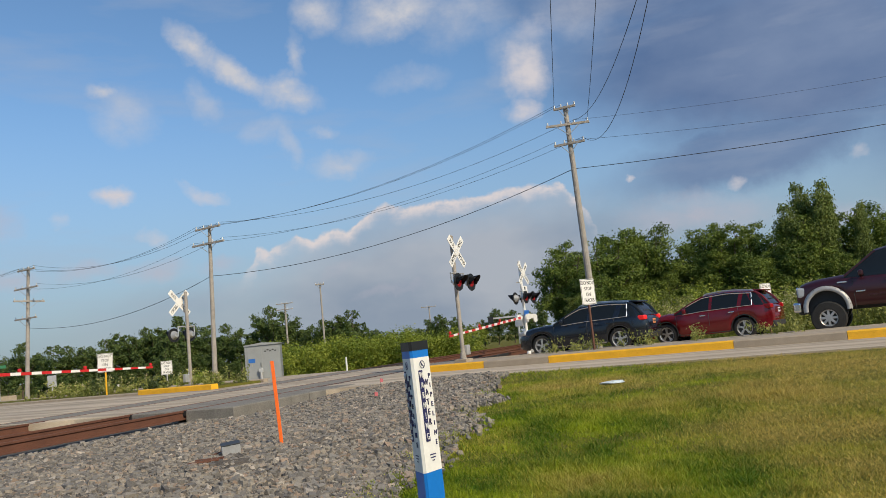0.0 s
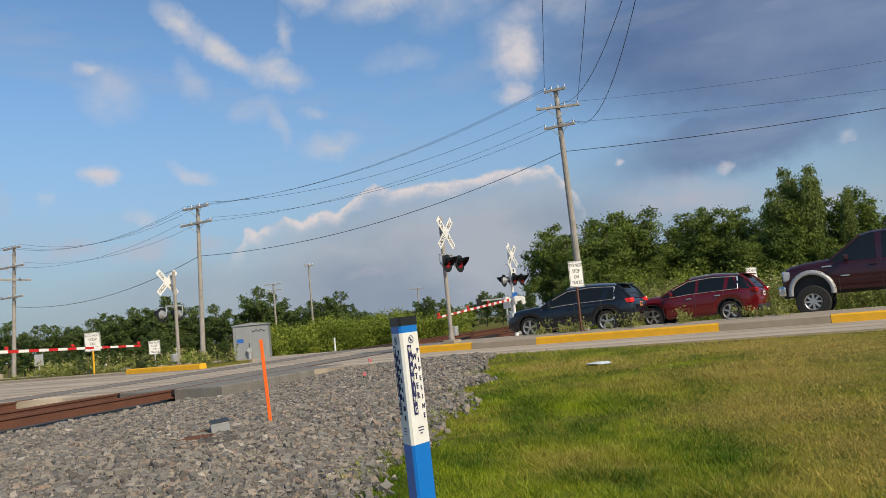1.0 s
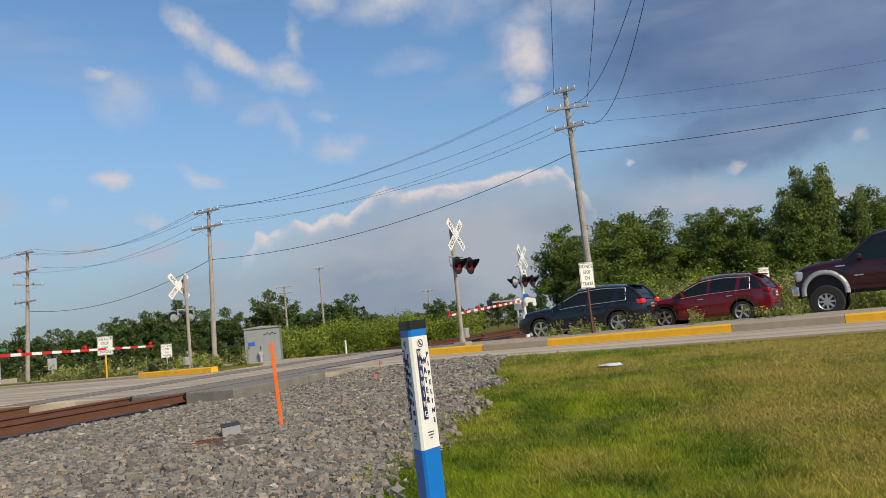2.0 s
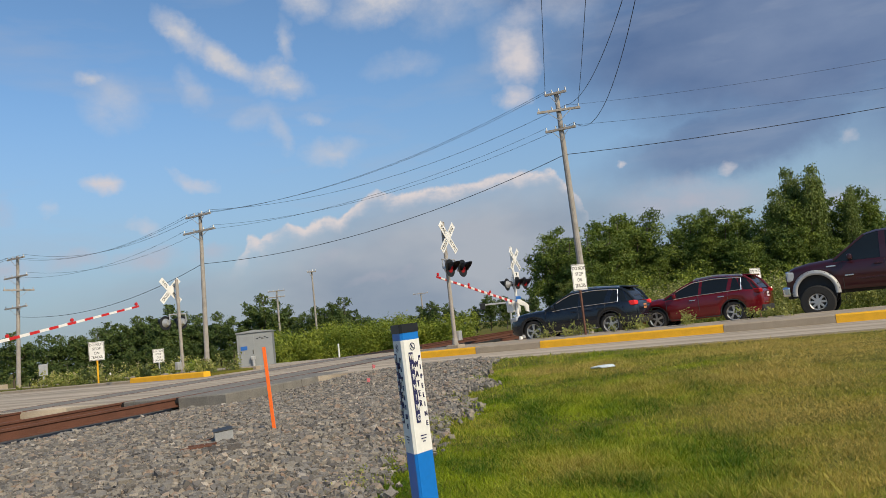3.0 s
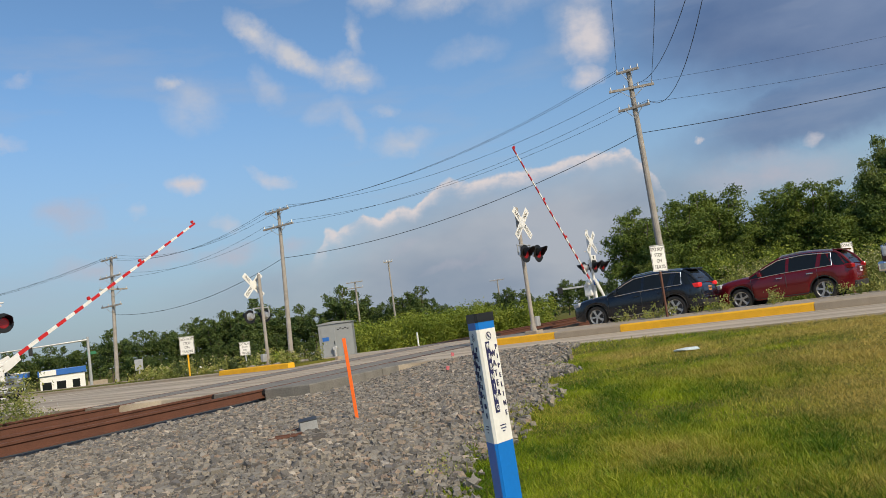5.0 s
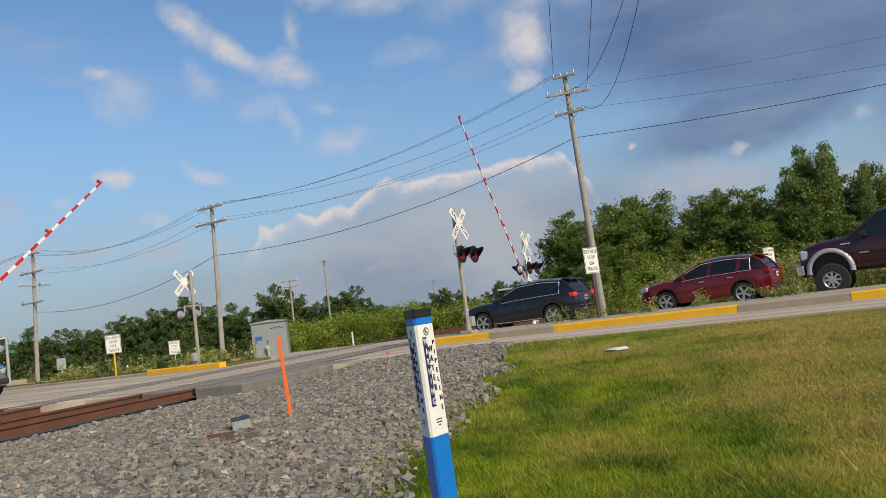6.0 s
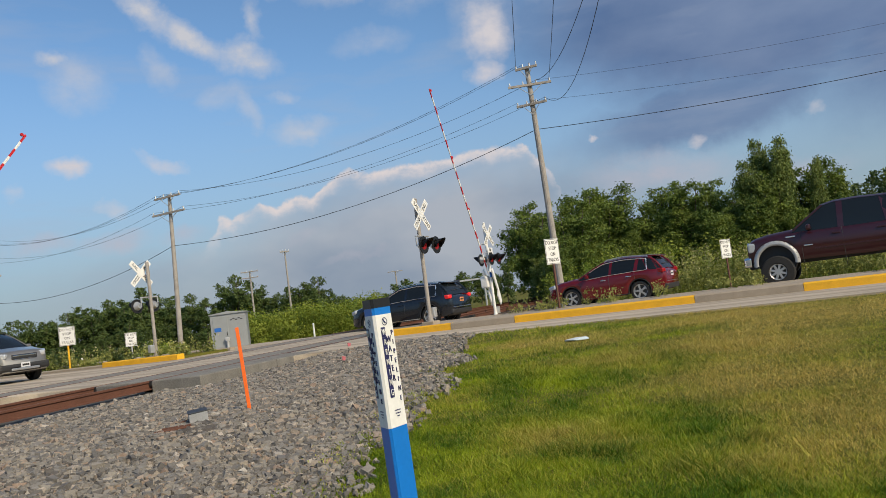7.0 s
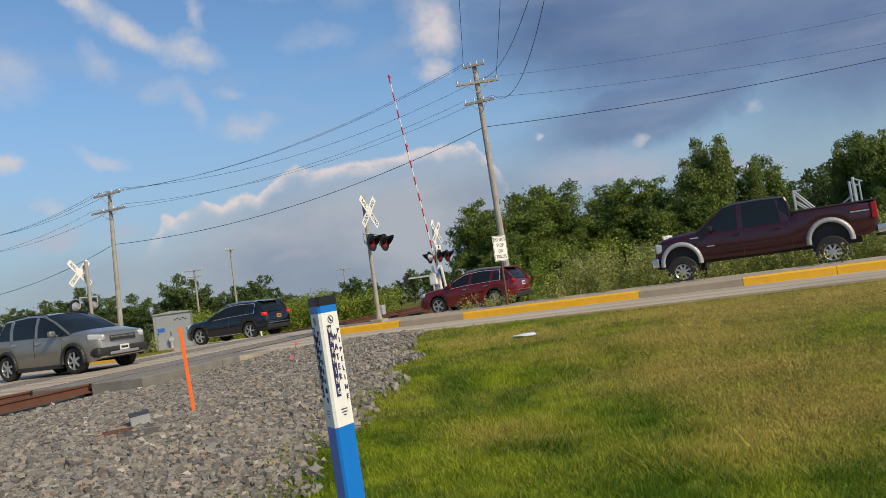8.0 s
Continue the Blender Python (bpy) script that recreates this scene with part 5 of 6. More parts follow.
def marker_post():
    foot = spot(-2.42, 3.0, z_ground(2.5, -1.6))
    top = spot(-2.97, 3.0, 0.905)
    d = top - foot
    m = Matrix.Translation(foot) @ Vector((0, 0, 1)).rotation_difference(d).to_matrix().to_4x4()
    post = thing("marker_post", m, "blue and white three-sided pipeline marker post in the grass", "marker post")
    H, R = d.length, 0.0577
    # the edge between the two seen faces, and the other two corners
    base = 188.0
    corners = []
    for k in range(3):
        a = radians(base + 120 * k)
        c = Vector((R * math.sin(a), R * math.cos(a), 0))
        for j in (-1, 1):
            b = radians(base + 120 * k + j * 42)
            corners.append(c * 0.86 + Vector((0.009 * math.sin(b), 0.009 * math.cos(b), 0)))

    def ring(name, z0, z1, grow, material, label=""):
        bm = B()
        lo = [bm.verts.new((c.x * grow, c.y * grow, z0)) for c in corners]
        hi = [bm.verts.new((c.x * grow, c.y * grow, z1)) for c in corners]
        k = len(lo)
        for i in range(k):
            bm.faces.new((lo[i], lo[(i + 1) % k], hi[(i + 1) % k], hi[i]))
        bm.faces.new(lo)
        bm.faces.new(hi)
        bmesh.ops.recalc_face_normals(bm, faces=bm.faces)
        return part(name, bm, material, post, label)
    zw = H - 0.905 + 0.413
    ring("tube", -0.3, H - 0.03, 1.0, M_POSTBLUE, "bright blue plastic tube")
    sticker = ring("sticker", zw, H - 0.062, 1.012, M_WHITE, "white warning sticker round the tube")
    ring("cap", H - 0.034, H, 1.05, M_BLACK, "black cap")
    for face in (0, 1):
        a0, a1 = (base, base - 120) if face == 0 else (base, base + 120)
        mid = radians((a0 + a1) / 2)
        nrm = Vector((math.sin(mid), math.cos(mid), 0))
        along = Vector((0, 0, 1)).cross(nrm)
        rot = Matrix((along, Vector((0, 0, 1)), nrm)).transposed().to_4x4()
        out = nrm * (R * 0.5 * 0.86 + 0.009) * 1.012 + nrm * 0.0012

        def put(u, z):
            return Matrix.Translation(out + along * u + Vector((0, 0, z))) @ rot
        ztop = H - 0.062
        # ring symbol with a stroke
        bm = B()
        k = 24
        vi = [bm.verts.new((0.0125 * math.cos(2 * math.pi * i / k), 0.0125 * math.sin(2 * math.pi * i / k), 0)) for i in range(k)]
        vo = [bm.verts.new((0.0155 * math.cos(2 * math.pi * i / k), 0.0155 * math.sin(2 * math.pi * i / k), 0)) for i in range(k)]
        for i in range(k):
            bm.faces.new((vi[i], vo[i], vo[(i + 1) % k], vi[(i + 1) % k]))
        box(bm, 0, 0, 0, 0.028, 0.003, 0.0006, 0, Matrix.Rotation(radians(-45), 4, "Z"))
        box(bm, -0.002, 0.002, 0, 0.006, 0.014, 0.0006, 0, Matrix.Rotation(radians(30), 4, "Z"))
        bmesh.ops.transform(bm, matrix=put(0.0, ztop - 0.028), verts=bm.verts)
        part("symbol", bm, M_INK, sticker, "no digging symbol")
        u0 = -0.015 if face == 0 else -0.028
        for i, ch in enumerate("WARNING"):
            z = ztop - 0.068 - i * 0.0385
            bm = B()
            box(bm, 0, 0, 0, 0.024, 0.0382, 0.0008, 0, put(u0, z))
            tile = part("letter_box", bm, M_INK, sticker)
            lettering(ch, 0.034, put(u0, z) @ pose(0, -0.0005, 0.001), M_WHITE, tile, 0.62)
        for i, ch in enumerate("WATER"):
            lettering(ch, 0.034, put(u0 + 0.024, ztop - 0.098 - i * 0.0375), M_INK, sticker, 0.75)
        for i, ch in enumerate("PIPELINE"):
            lettering(ch, 0.027, put(u0 + 0.047, ztop - 0.075 - i * 0.036), M_INK, sticker, 0.8)
        bm = B()
        for i, wd in enumerate((0.034, 0.03, 0.014)):
            box(bm, 0, 0, 0, wd, 0.004, 0.0006, 0, put(0.002, zw + 0.062 - i * 0.011))
        part("small_print", bm, M_INK, sticker, "small print as bars")


marker_post()

at = spot(-13.0, 9.5, -0.147)
stake = thing("stake", Matrix.Translation(at), "orange painted survey stake driven into the gravel", "stake")
bm = B()
box(bm, 0, 0, 0.36, 0.04, 0.022, 1.3, 0.004, Matrix.Rotation(radians(-2.8), 4, "Y"))
for v in bm.verts:
    v.co.x += 0.006 * math.sin(v.co.z * 9)
part("lath", bm, M_ORANGE, stake)

pv = spot(-16.5, 9.1)
box_at = Vector((pv.x, pv.y, -0.150))
jb = thing("junction_box", Matrix.Translation(box_at) @ pose(0, 0, 0, 6, -4, 20), "small grey metal box lying on the gravel", "metal box")
bm = B()
box(bm, 0, 0, 0.075, 0.2, 0.17, 0.15, 0.008)
part("case", bm, M_GALV, jb)
bm = B()
box(bm, 0, 0, 0.152, 0.21, 0.18, 0.012, 0.003)
part("lid", bm, M_DARKHUB, jb, "dark lid")
bm = B()
bmesh.ops.create_icosphere(bm, subdivisions=3, radius=1.0)
for v in bm.verts:
    v.co = Vector((v.co.x * 0.34, v.co.y * 0.22, v.co.z * 0.05)) * (1 + 0.35 * noise.noise(v.co * 2.2))
heap = obj("soil_patch", bm, mat("damp_soil", (0.10, 0.085, 0.07), 0.95, vary=0.4, scale=9, fine=80, bump=0.8))
heap.matrix_basis = Matrix.Translation(spot(-16.9, 8.45, -0.150))
tagged(heap, "dark patch of loose soil on the gravel", "soil")
for k, (az, r, tn) in enumerate(((-17.4, 9.2, 70), (-18.4, 8.6, 15), (-18.0, 8.75, -10))):
    v = spot(az, r, -0.135)
    bm = B()
    tube(bm, (-0.16, 0, 0.02), (0.16, 0, 0.035), 0.018, seg=8)
    ob = obj("rusty_pipe", bm, M_RUST)
    ob.matrix_basis = Matrix.Translation(v) @ Matrix.Rotation(radians(tn), 4, "Z")
    tagged(ob, "short reddish pipe lying on the gravel", "pipe", "pipes")

bm = B()
lv = spot(11.35, 13.0)
bmesh.ops.create_icosphere(bm, subdivisions=3, radius=0.17)
for v in bm.verts:
    n3 = noise.noise(v.co * 9)
    v.co = Vector((v.co.x * 1.25, v.co.y * 0.7, max(-0.01, v.co.z * 0.2))) * (1 + 0.3 * n3)
litter = obj("plastic_bag", bm, mat("pale_plastic", (0.55, 0.62, 0.66), 0.35, vary=0.2, scale=12, fine=40))
litter.matrix_basis = Matrix.Translation((lv.x, lv.y, z_ground(lv.x * NX + lv.y * NY, lv.x * UX + lv.y * UY) + 0.03))
tagged(litter, "crumpled white plastic bag lying in the grass", "litter")

for az, r, h in ((-5.6, 17.2, 0.34), (-6.1, 15.6, 0.2)):
    v = spot(az, r)
    v.z = z_ground(v.x * NX + v.y * NY, v.x * UX + v.y * UY)
    fl = thing("survey_flag", Matrix.Translation(v), "small pink survey flag stuck in gravel", "survey flag", "survey flags")
    bm = B()
    tube(bm, (0, 0, -0.05), (0, 0, h), 0.004, seg=5)
    part("wire", bm, M_WIRE, fl)
    bm = B()
    prism(bm, [(0, h), (0.07, h - 0.02), (0.055, h - 0.09), (0, h - 0.085)], 0.006)
    part("flag", bm, M_PINK, fl)

# white marker pegs along the hedge, and a small sign back
for az, r, h in ((-7.95, 52, 1.25), (-19.0, 60, 1.6), (-23.6, 47, 1.1)):
    v = spot(az, r, -0.8)
    bm = B()
    tube(bm, (0, 0, -0.2), (0, 0, h), 0.06, seg=8)
    ob = obj("marker_peg", bm, M_WHITE)
    ob.matrix_basis = Matrix.Translation(v)
    tagged(ob, "pale slim marker peg beside the hedge", "marker peg", "marker pegs")

# ---- crossing surface ----
def crossing():
    """Panels between and beside the rails where the road goes over the tracks."""
    surface = thing("crossing_surface", Matrix.Identity(4), "concrete and rubber panels between the rails of the crossing", "crossing surface", kind="structure")
    spans = [(-11.12, -9.9), (-12.57, -11.28), (-15.12, -12.73), (-16.57, -15.28), (-17.8, -16.73)]
    for q in (-11.2, -12.65, -15.2, -16.65):
        bm = B()
        c = [tk(q - 0.1, 12.6), tk(q + 0.1, 12.6), tk(q + 0.1, 34.2), tk(q - 0.1, 34.2)]
        lo = [bm.verts.new((v.x, v.y, -0.1)) for v in c]
        hi = [bm.verts.new((v.x, v.y, 0.006)) for v in c]
        for k in range(4):
            bm.faces.new((lo[k], lo[(k + 1) % 4], hi[(k + 1) % 4], hi[k]))
        bm.faces.new(hi)
        bmesh.ops.recalc_face_normals(bm, faces=bm.faces)
        part("flangeway", bm, M_TRIM, surface, "dark rubber flangeway beside a rail")
    for i, (q0, q1) in enumerate(spans):
        w0, w1 = 12.6, 29.3
        n = 6
        for j in range(n):
            a, b = w0 + (w1 - w0) * j / n, w0 + (w1 - w0) * (j + 1) / n - 0.02
            if i == 0:
                b = min(b, 17.6)
                if a > 17.2:
                    continue
            bm = B()
            c = [tk(q0 + 0.02, a), tk(q1 - 0.02, a), tk(q1 - 0.02, b), tk(q0 + 0.02, b)]
            lo = [bm.verts.new((v.x, v.y, -0.30)) for v in c]
            hi = [bm.verts.new((v.x, v.y, 0.014)) for v in c]
            for k in range(4):
                bm.faces.new((lo[k], lo[(k + 1) % 4], hi[(k + 1) % 4], hi[k]))
            bm.faces.new(hi)
            bmesh.ops.recalc_face_normals(bm, faces=bm.faces)
            bmesh.ops.bevel(bm, geom=[e for e in bm.edges if e.verts[0].co.z > 0 and e.verts[1].co.z > 0], offset=0.02, segments=1, affect="EDGES")
            part("panel", bm, M_CONCRETE_DARK if i in (0, 1, 3) else M_ROAD, surface)


crossing()


# ---- plants and stones ----
def leafy(name, dark, light, straw=None, clump=0.6, translucent=0.3, patch=0.35):
    """Foliage whose colour varies leaf by leaf and in patches."""
    m = bpy.data.materials.new(name)
    m.use_nodes = True
    nd, ln = m.node_tree.nodes, m.node_tree.links
    b = nd["Principled BSDF"]
    geo, co = nd.new("ShaderNodeNewGeometry"), nd.new("ShaderNodeTexCoord")
    mx = nd.new("ShaderNodeMix")
    mx.data_type = "RGBA"
    mx.inputs["A"].default_value, mx.inputs["B"].default_value = (*dark, 1), (*light, 1)
    noi = nd.new("ShaderNodeTexNoise")
    noi.inputs["Scale"].default_value, noi.inputs["Detail"].default_value = clump, 3
    ln.new(co.outputs["Object"], noi.inputs["Vector"])
    av = nd.new("ShaderNodeMath")
    av.operation = "MULTIPLY_ADD"
    ln.new(geo.outputs["Random Per Island"], av.inputs[0])
    av.inputs[1].default_value = 0.85
    mr = nd.new("ShaderNodeMapRange")
    mr.inputs["From Min"].default_value, mr.inputs["From Max"].default_value = 0.35, 0.65
    mr.inputs["To Min"].default_value, mr.inputs["To Max"].default_value = -0.38, 0.52
    ln.new(noi.outputs["Fac"], mr.inputs["Value"])
    ln.new(mr.outputs[0], av.inputs[2])
    av.use_clamp = True
    ln.new(av.outputs[0], mx.inputs["Factor"])
    col = mx.outputs["Result"]
    if straw:
        big = nd.new("ShaderNodeTexNoise")
        big.inputs["Scale"].default_value, big.inputs["Detail"].default_value = patch, 5
        ln.new(co.outputs["Object"], big.inputs["Vector"])
        sx = nd.new("ShaderNodeSeparateXYZ")
        ln.new(co.outputs["Object"], sx.inputs[0])
        side = nd.new("ShaderNodeMath")
        side.operation = "MULTIPLY_ADD"
        ln.new(sx.outputs["X"], side.inputs[0])
        side.inputs[1].default_value = 0.042
        ln.new(big.outputs["Fac"], side.inputs[2])
        jit = nd.new("ShaderNodeMath")
        jit.operation = "MULTIPLY_ADD"
        ln.new(geo.outputs["Random Per Island"], jit.inputs[0])
        jit.inputs[1].default_value = 0.20
        ln.new(side.outputs[0], jit.inputs[2])
        dry = nd.new("ShaderNodeMapRange")
        dry.inputs["From Min"].default_value, dry.inputs["From Max"].default_value = 0.60, 0.88
        dry.inputs["To Max"].default_value = 0.9
        ln.new(jit.outputs[0], dry.inputs["Value"])
        m2 = nd.new("ShaderNodeMix")
        m2.data_type = "RGBA"
        m2.inputs["B"].default_value = (*straw, 1)
        ln.new(dry.outputs[0], m2.inputs["Factor"])
        ln.new(col, m2.inputs["A"])
        col = m2.outputs["Result"]
    ln.new(col, b.inputs["Base Color"])
    b.inputs["Roughness"].default_value = 0.6
    b.inputs["Specular IOR Level"].default_value = 0.3
    if translucent:
        tr, ms = nd.new("ShaderNodeBsdfTranslucent"), nd.new("ShaderNodeMixShader")
        ln.new(col, tr.inputs["Color"])
        ms.inputs["Fac"].default_value = translucent
        ln.new(b.outputs[0], ms.inputs[1])
        ln.new(tr.outputs[0], ms.inputs[2])
        ln.new(ms.outputs[0], nd["Material Output"].inputs["Surface"])
    return m


M_BLADE = leafy("grass_blades", (0.065, 0.145, 0.005), (0.34, 0.41, 0.015), (0.58, 0.42, 0.12), 1.6, 0.35, 0.42)
M_TREE = leafy("tree_leaves", (0.060, 0.104, 0.017), (0.20, 0.26, 0.046), None, 0.5, 0.25)
M_TREE_FAR = leafy("far_tree_leaves", (0.05, 0.088, 0.024), (0.125, 0.17, 0.045), None, 0.5, 0.25)
M_TREE_PALE = leafy("pale_tree_leaves", (0.078, 0.122, 0.026), (0.215, 0.265, 0.066), None, 0.5, 0.3)
M_SHRUB = leafy("shrub_leaves", (0.12, 0.18, 0.018), (0.29, 0.33, 0.045), None, 0.4, 0.3)
M_WEED = leafy("weed_leaves", (0.13, 0.165, 0.035), (0.38, 0.38, 0.11), None, 0.8, 0.3)
M_SEED = leafy("seed_heads", (0.36, 0.31, 0.14), (0.62, 0.57, 0.34), None, 0.8, 0.2)
M_PETAL = leafy("white_petals", (0.5, 0.5, 0.42), (0.75, 0.75, 0.65), None, 0.8, 0.2)
M_BARK = mat("bark", (0.10, 0.08, 0.06), 0.9, vary=0.35, scale=4, fine=40, bump=0.5)


def stone_material():
    m = mat("crushed_stone", (0.225, 0.212, 0.192), 0.9, vary=0.25, scale=6, fine=90, bump=0.3)
    nd, ln = m.node_tree.nodes, m.node_tree.links
    b = nd["Principled BSDF"]
    old = b.inputs["Base Color"].links[0].from_socket
    geo, ramp, mx = nd.new("ShaderNodeNewGeometry"), nd.new("ShaderNodeValToRGB"), nd.new("ShaderNodeMix")
    mx.data_type, mx.blend_type = "RGBA", "MULTIPLY"
    mx.inputs["Factor"].default_value = 1.0
    el = ramp.color_ramp.elements
    el[0].position, el[0].color = 0.0, (0.42, 0.40, 0.40, 1)
    el[1].position, el[1].color = 1.0, (1.75, 1.68, 1.6, 1)
    for pos, c in ((0.25, (0.7, 0.69, 0.7, 1)), (0.6, (1.0, 0.98, 0.95, 1)), (0.85, (1.25, 1.15, 1.02, 1)), (0.93, (1.2, 0.92, 0.75, 1))):
        e = el.new(pos)
        e.color = c
    ln.new(geo.outputs["Random Per Island"], ramp.inputs[0])
    ln.new(old, mx.inputs["A"])
    ln.new(ramp.outputs[0], mx.inputs["B"])
    ln.new(mx.outputs["Result"], b.inputs["Base Color"])
    return m


M_STONE = stone_material()


def raw(name, verts, faces, material, label, category, kind="stuff"):
    me = bpy.data.meshes.new(name)
    nv, nf, k = len(verts), len(faces), faces.shape[1]
    me.vertices.add(nv)
    me.vertices.foreach_set("co", verts.astype(np.float32).ravel())
    me.loops.add(nf * k)
    me.loops.foreach_set("vertex_index", faces.astype(np.int32).ravel())
    me.polygons.add(nf)
    me.polygons.foreach_set("loop_start", np.arange(0, nf * k, k, dtype=np.int32))
    me.update(calc_edges=True)
    me.validate()
    me.shade_flat()
    me.materials.append(material)
    ob = new(name, me)
    if category:
        tagged(ob, label, category, kind=kind)
    return ob


rng = np.random.default_rng(7)


def scatter_stones():
    """Crushed stone, thicker where the eye is near."""
    pts = []
    for _ in range(190000):
        q, w = rng.uniform(-10.6, -2.0), rng.uniform(2.2, 18.6)
        edge = gravel_right(w) + 0.35 * noise.noise((w * 0.9, q * 0.4, 4.0))
        if q > edge + (rng.random() ** 3) * 0.5:
            continue
        v = tk(q, w)
        p, s = v.x * NX + v.y * NY, v.x * UX + v.y * UY
        if p > near_edge(s) + 0.05 or (q < -9.8 and w > 12.4):
            continue
        r = math.hypot(v.x, v.y)
        if r < 3.8 or abs(math.degrees(math.atan2(v.x, v.y)) + 16) > 30:
            continue
        if rng.random() > min(1.0, 11.5 / r):
            continue
        pts.append((v.x, v.y, z_ground(p, s) + 0.012, r))
    pts = np.array(pts)
    n = len(pts)
    size = (0.014 + 0.023 * rng.random(n) ** 1.8) * (0.9 + 0.02 * pts[:, 3])
    cube = np.array([(x, y, z) for x in (-1, 1) for y in (-1, 1) for z in (-1, 1)], float)
    v = cube[None] * (0.45 + 0.75 * rng.random((n, 8, 3)))
    v *= (size[:, None] * (0.6 + 0.7 * rng.random((n, 3))))[:, None, :]
    a, b = rng.random(n) * 6.283, rng.uniform(-1.57, 1.57, n)
    ca, sa, cb, sb = np.cos(a), np.sin(a), np.cos(b), np.sin(b)
    x, y, z = v[..., 0], v[..., 1], v[..., 2]
    x, z = x * cb[:, None] + z * sb[:, None], -x * sb[:, None] + z * cb[:, None]
    x, y = x * ca[:, None] - y * sa[:, None], x * sa[:, None] + y * ca[:, None]
    v = np.stack([x, y, z], -1) + pts[:, None, :3]
    v[..., 2] += (rng.random(n) * 0.032 - 0.004)[:, None]
    quads = np.array([(0, 1, 3, 2), (4, 6, 7, 5), (0, 4, 5, 1), (2, 3, 7, 6), (0, 2, 6, 4), (1, 5, 7, 3)])
    f = quads[None] + (np.arange(n) * 8)[:, None, None]
    raw("ballast_stones", v.reshape(-1, 3), f.reshape(-1, 4), M_STONE, "loose grey crushed stones beside the track", "gravel")


def blades(pts, height, width, lean, name, material, label, category, bent=True):
    """Blades: bent ones in two quads, short ones a single pointed face."""
    n = len(pts)
    a = rng.random(n) * 6.283
    d = np.stack([np.cos(a), np.sin(a)], -1)
    t = rng.random(n) * 6.283
    bend = np.stack([np.cos(t), np.sin(t)], -1) * (lean * rng.random(n) * height)[:, None]
    if not bent:
        tip = np.column_stack([pts[:, :2] + bend, pts[:, 2] + height * 0.85])
        off = np.column_stack([d * (width * 0.5)[:, None], np.zeros(n)])
        v = np.stack([pts - off, pts + off, tip], 1)
        return raw(name, v.reshape(-1, 3), np.arange(n * 3).reshape(-1, 3), material, label, category)
    v = np.zeros((n, 6, 3))
    for k, (f, wd) in enumerate(((0, 1.0), (0.55, 0.8), (1.0, 0.12))):
        c = pts[:, :2] + bend * f * f
        z = pts[:, 2] + height * f * (1 - 0.15 * f)
        off = d * (width * wd * 0.5)[:, None]
        v[:, 2 * k, :2], v[:, 2 * k + 1, :2] = c - off, c + off
        v[:, 2 * k, 2] = v[:, 2 * k + 1, 2] = z
    q = np.array([(0, 1, 3, 2), (2, 3, 5, 4)])
    f = q[None] + (np.arange(n) * 6)[:, None, None]
    return raw(name, v.reshape(-1, 3), f.reshape(-1, 4), material, label, category)


def scatter_grass():
    out, hs, ws = [], [], []
    for r0, r1, count in ((0.5, 3.2, 14000), (3.2, 5.0, 70000), (5.0, 7.5, 95000), (7.5, 11.0, 95000), (11.0, 15.0, 70000), (15.0, 21.0, 45000)):
        for _ in range(count):
            r = math.sqrt(rng.uniform(r0 * r0, r1 * r1))
            az = radians(rng.uniform(-14, 41)) if r > 3.2 else radians(rng.uniform(-60, 60))
            x, y = r * math.sin(az), r * math.cos(az)
            q, w = x * EX + y * EY, x * TX + y * TY
            p, s = x * NX + y * NY, x * UX + y * UY
            edge = gravel_right(w) + 0.35 * noise.noise((w * 0.9, q * 0.4, 4.0))
            if p > near_edge(s) - 0.02 * rng.random() or q < edge - 0.55 * rng.random() ** 4:
                continue
            tuft = noise.noise((x * 1.3, y * 1.3, 2.0)) * 0.5 + noise.noise((x * 0.45, y * 0.45, 9.0)) * 0.5
            tuft += 0.7 * noise.noise((x * 4.2, y * 4.2, 17.0))
            bare = noise.noise((x * 0.9, y * 0.9, 33.0))
            if bare > 0.50 and rng.random() < 0.5:
                continue
            out.append((x, y, z_ground(p, s) - 0.005))
            lush = 0.55 + 0.45 * smooth(3.5, -1.0, x - 0.25 * y)
            hs.append((0.030 + 0.035 * rng.random() + 0.10 * max(0, tuft)) * lush * (1.7 if rng.random() < 0.03 else 1.0))
            ws.append((0.0050 + 0.004 * rng.random()) * (0.8 + r / 11))
    blades(np.array(out), np.array(hs), np.array(ws), 1.5, "lawn_grass", M_BLADE, "mown grass, green near the gravel and dry elsewhere", "grass", False)


def leaf_cloud(clumps, per, leaf, squash=0.75):
    """Leaves round clump centres (x, y, z, radius): verts and faces."""
    vs = []
    for cx, cy, cz, cr in clumps:
        k = max(6, int(per * cr * cr))
        d = rng.normal(0, 1, (k, 3))
        d /= np.linalg.norm(d, axis=1)[:, None]
        rad = cr * np.abs(rng.normal(0.82, 0.34, k))
        c = np.array((cx, cy, cz)) + d * rad[:, None] * np.array((1, 1, squash))
        nrm = d * 0.6 + rng.normal(0, 0.6, (k, 3)) + np.array((0, 0, 0.35))
        nrm /= np.linalg.norm(nrm, axis=1)[:, None]
        t1 = np.cross(nrm, rng.normal(0, 1, (k, 3)))
        t1 /= np.linalg.norm(t1, axis=1)[:, None] + 1e-9
        t2 = np.cross(nrm, t1)
        s = leaf * (0.6 + 0.8 * rng.random(k))[:, None]
        vs.append(np.stack([c - t1 * s, c + t1 * s * 0.4 + t2 * s * 0.75, c + t1 * s * 0.8 - t2 * s * 0.55], 1))
    v = np.concatenate(vs)
    f = np.arange(len(v) * 3).reshape(-1, 3)
    return v.reshape(-1, 3), f


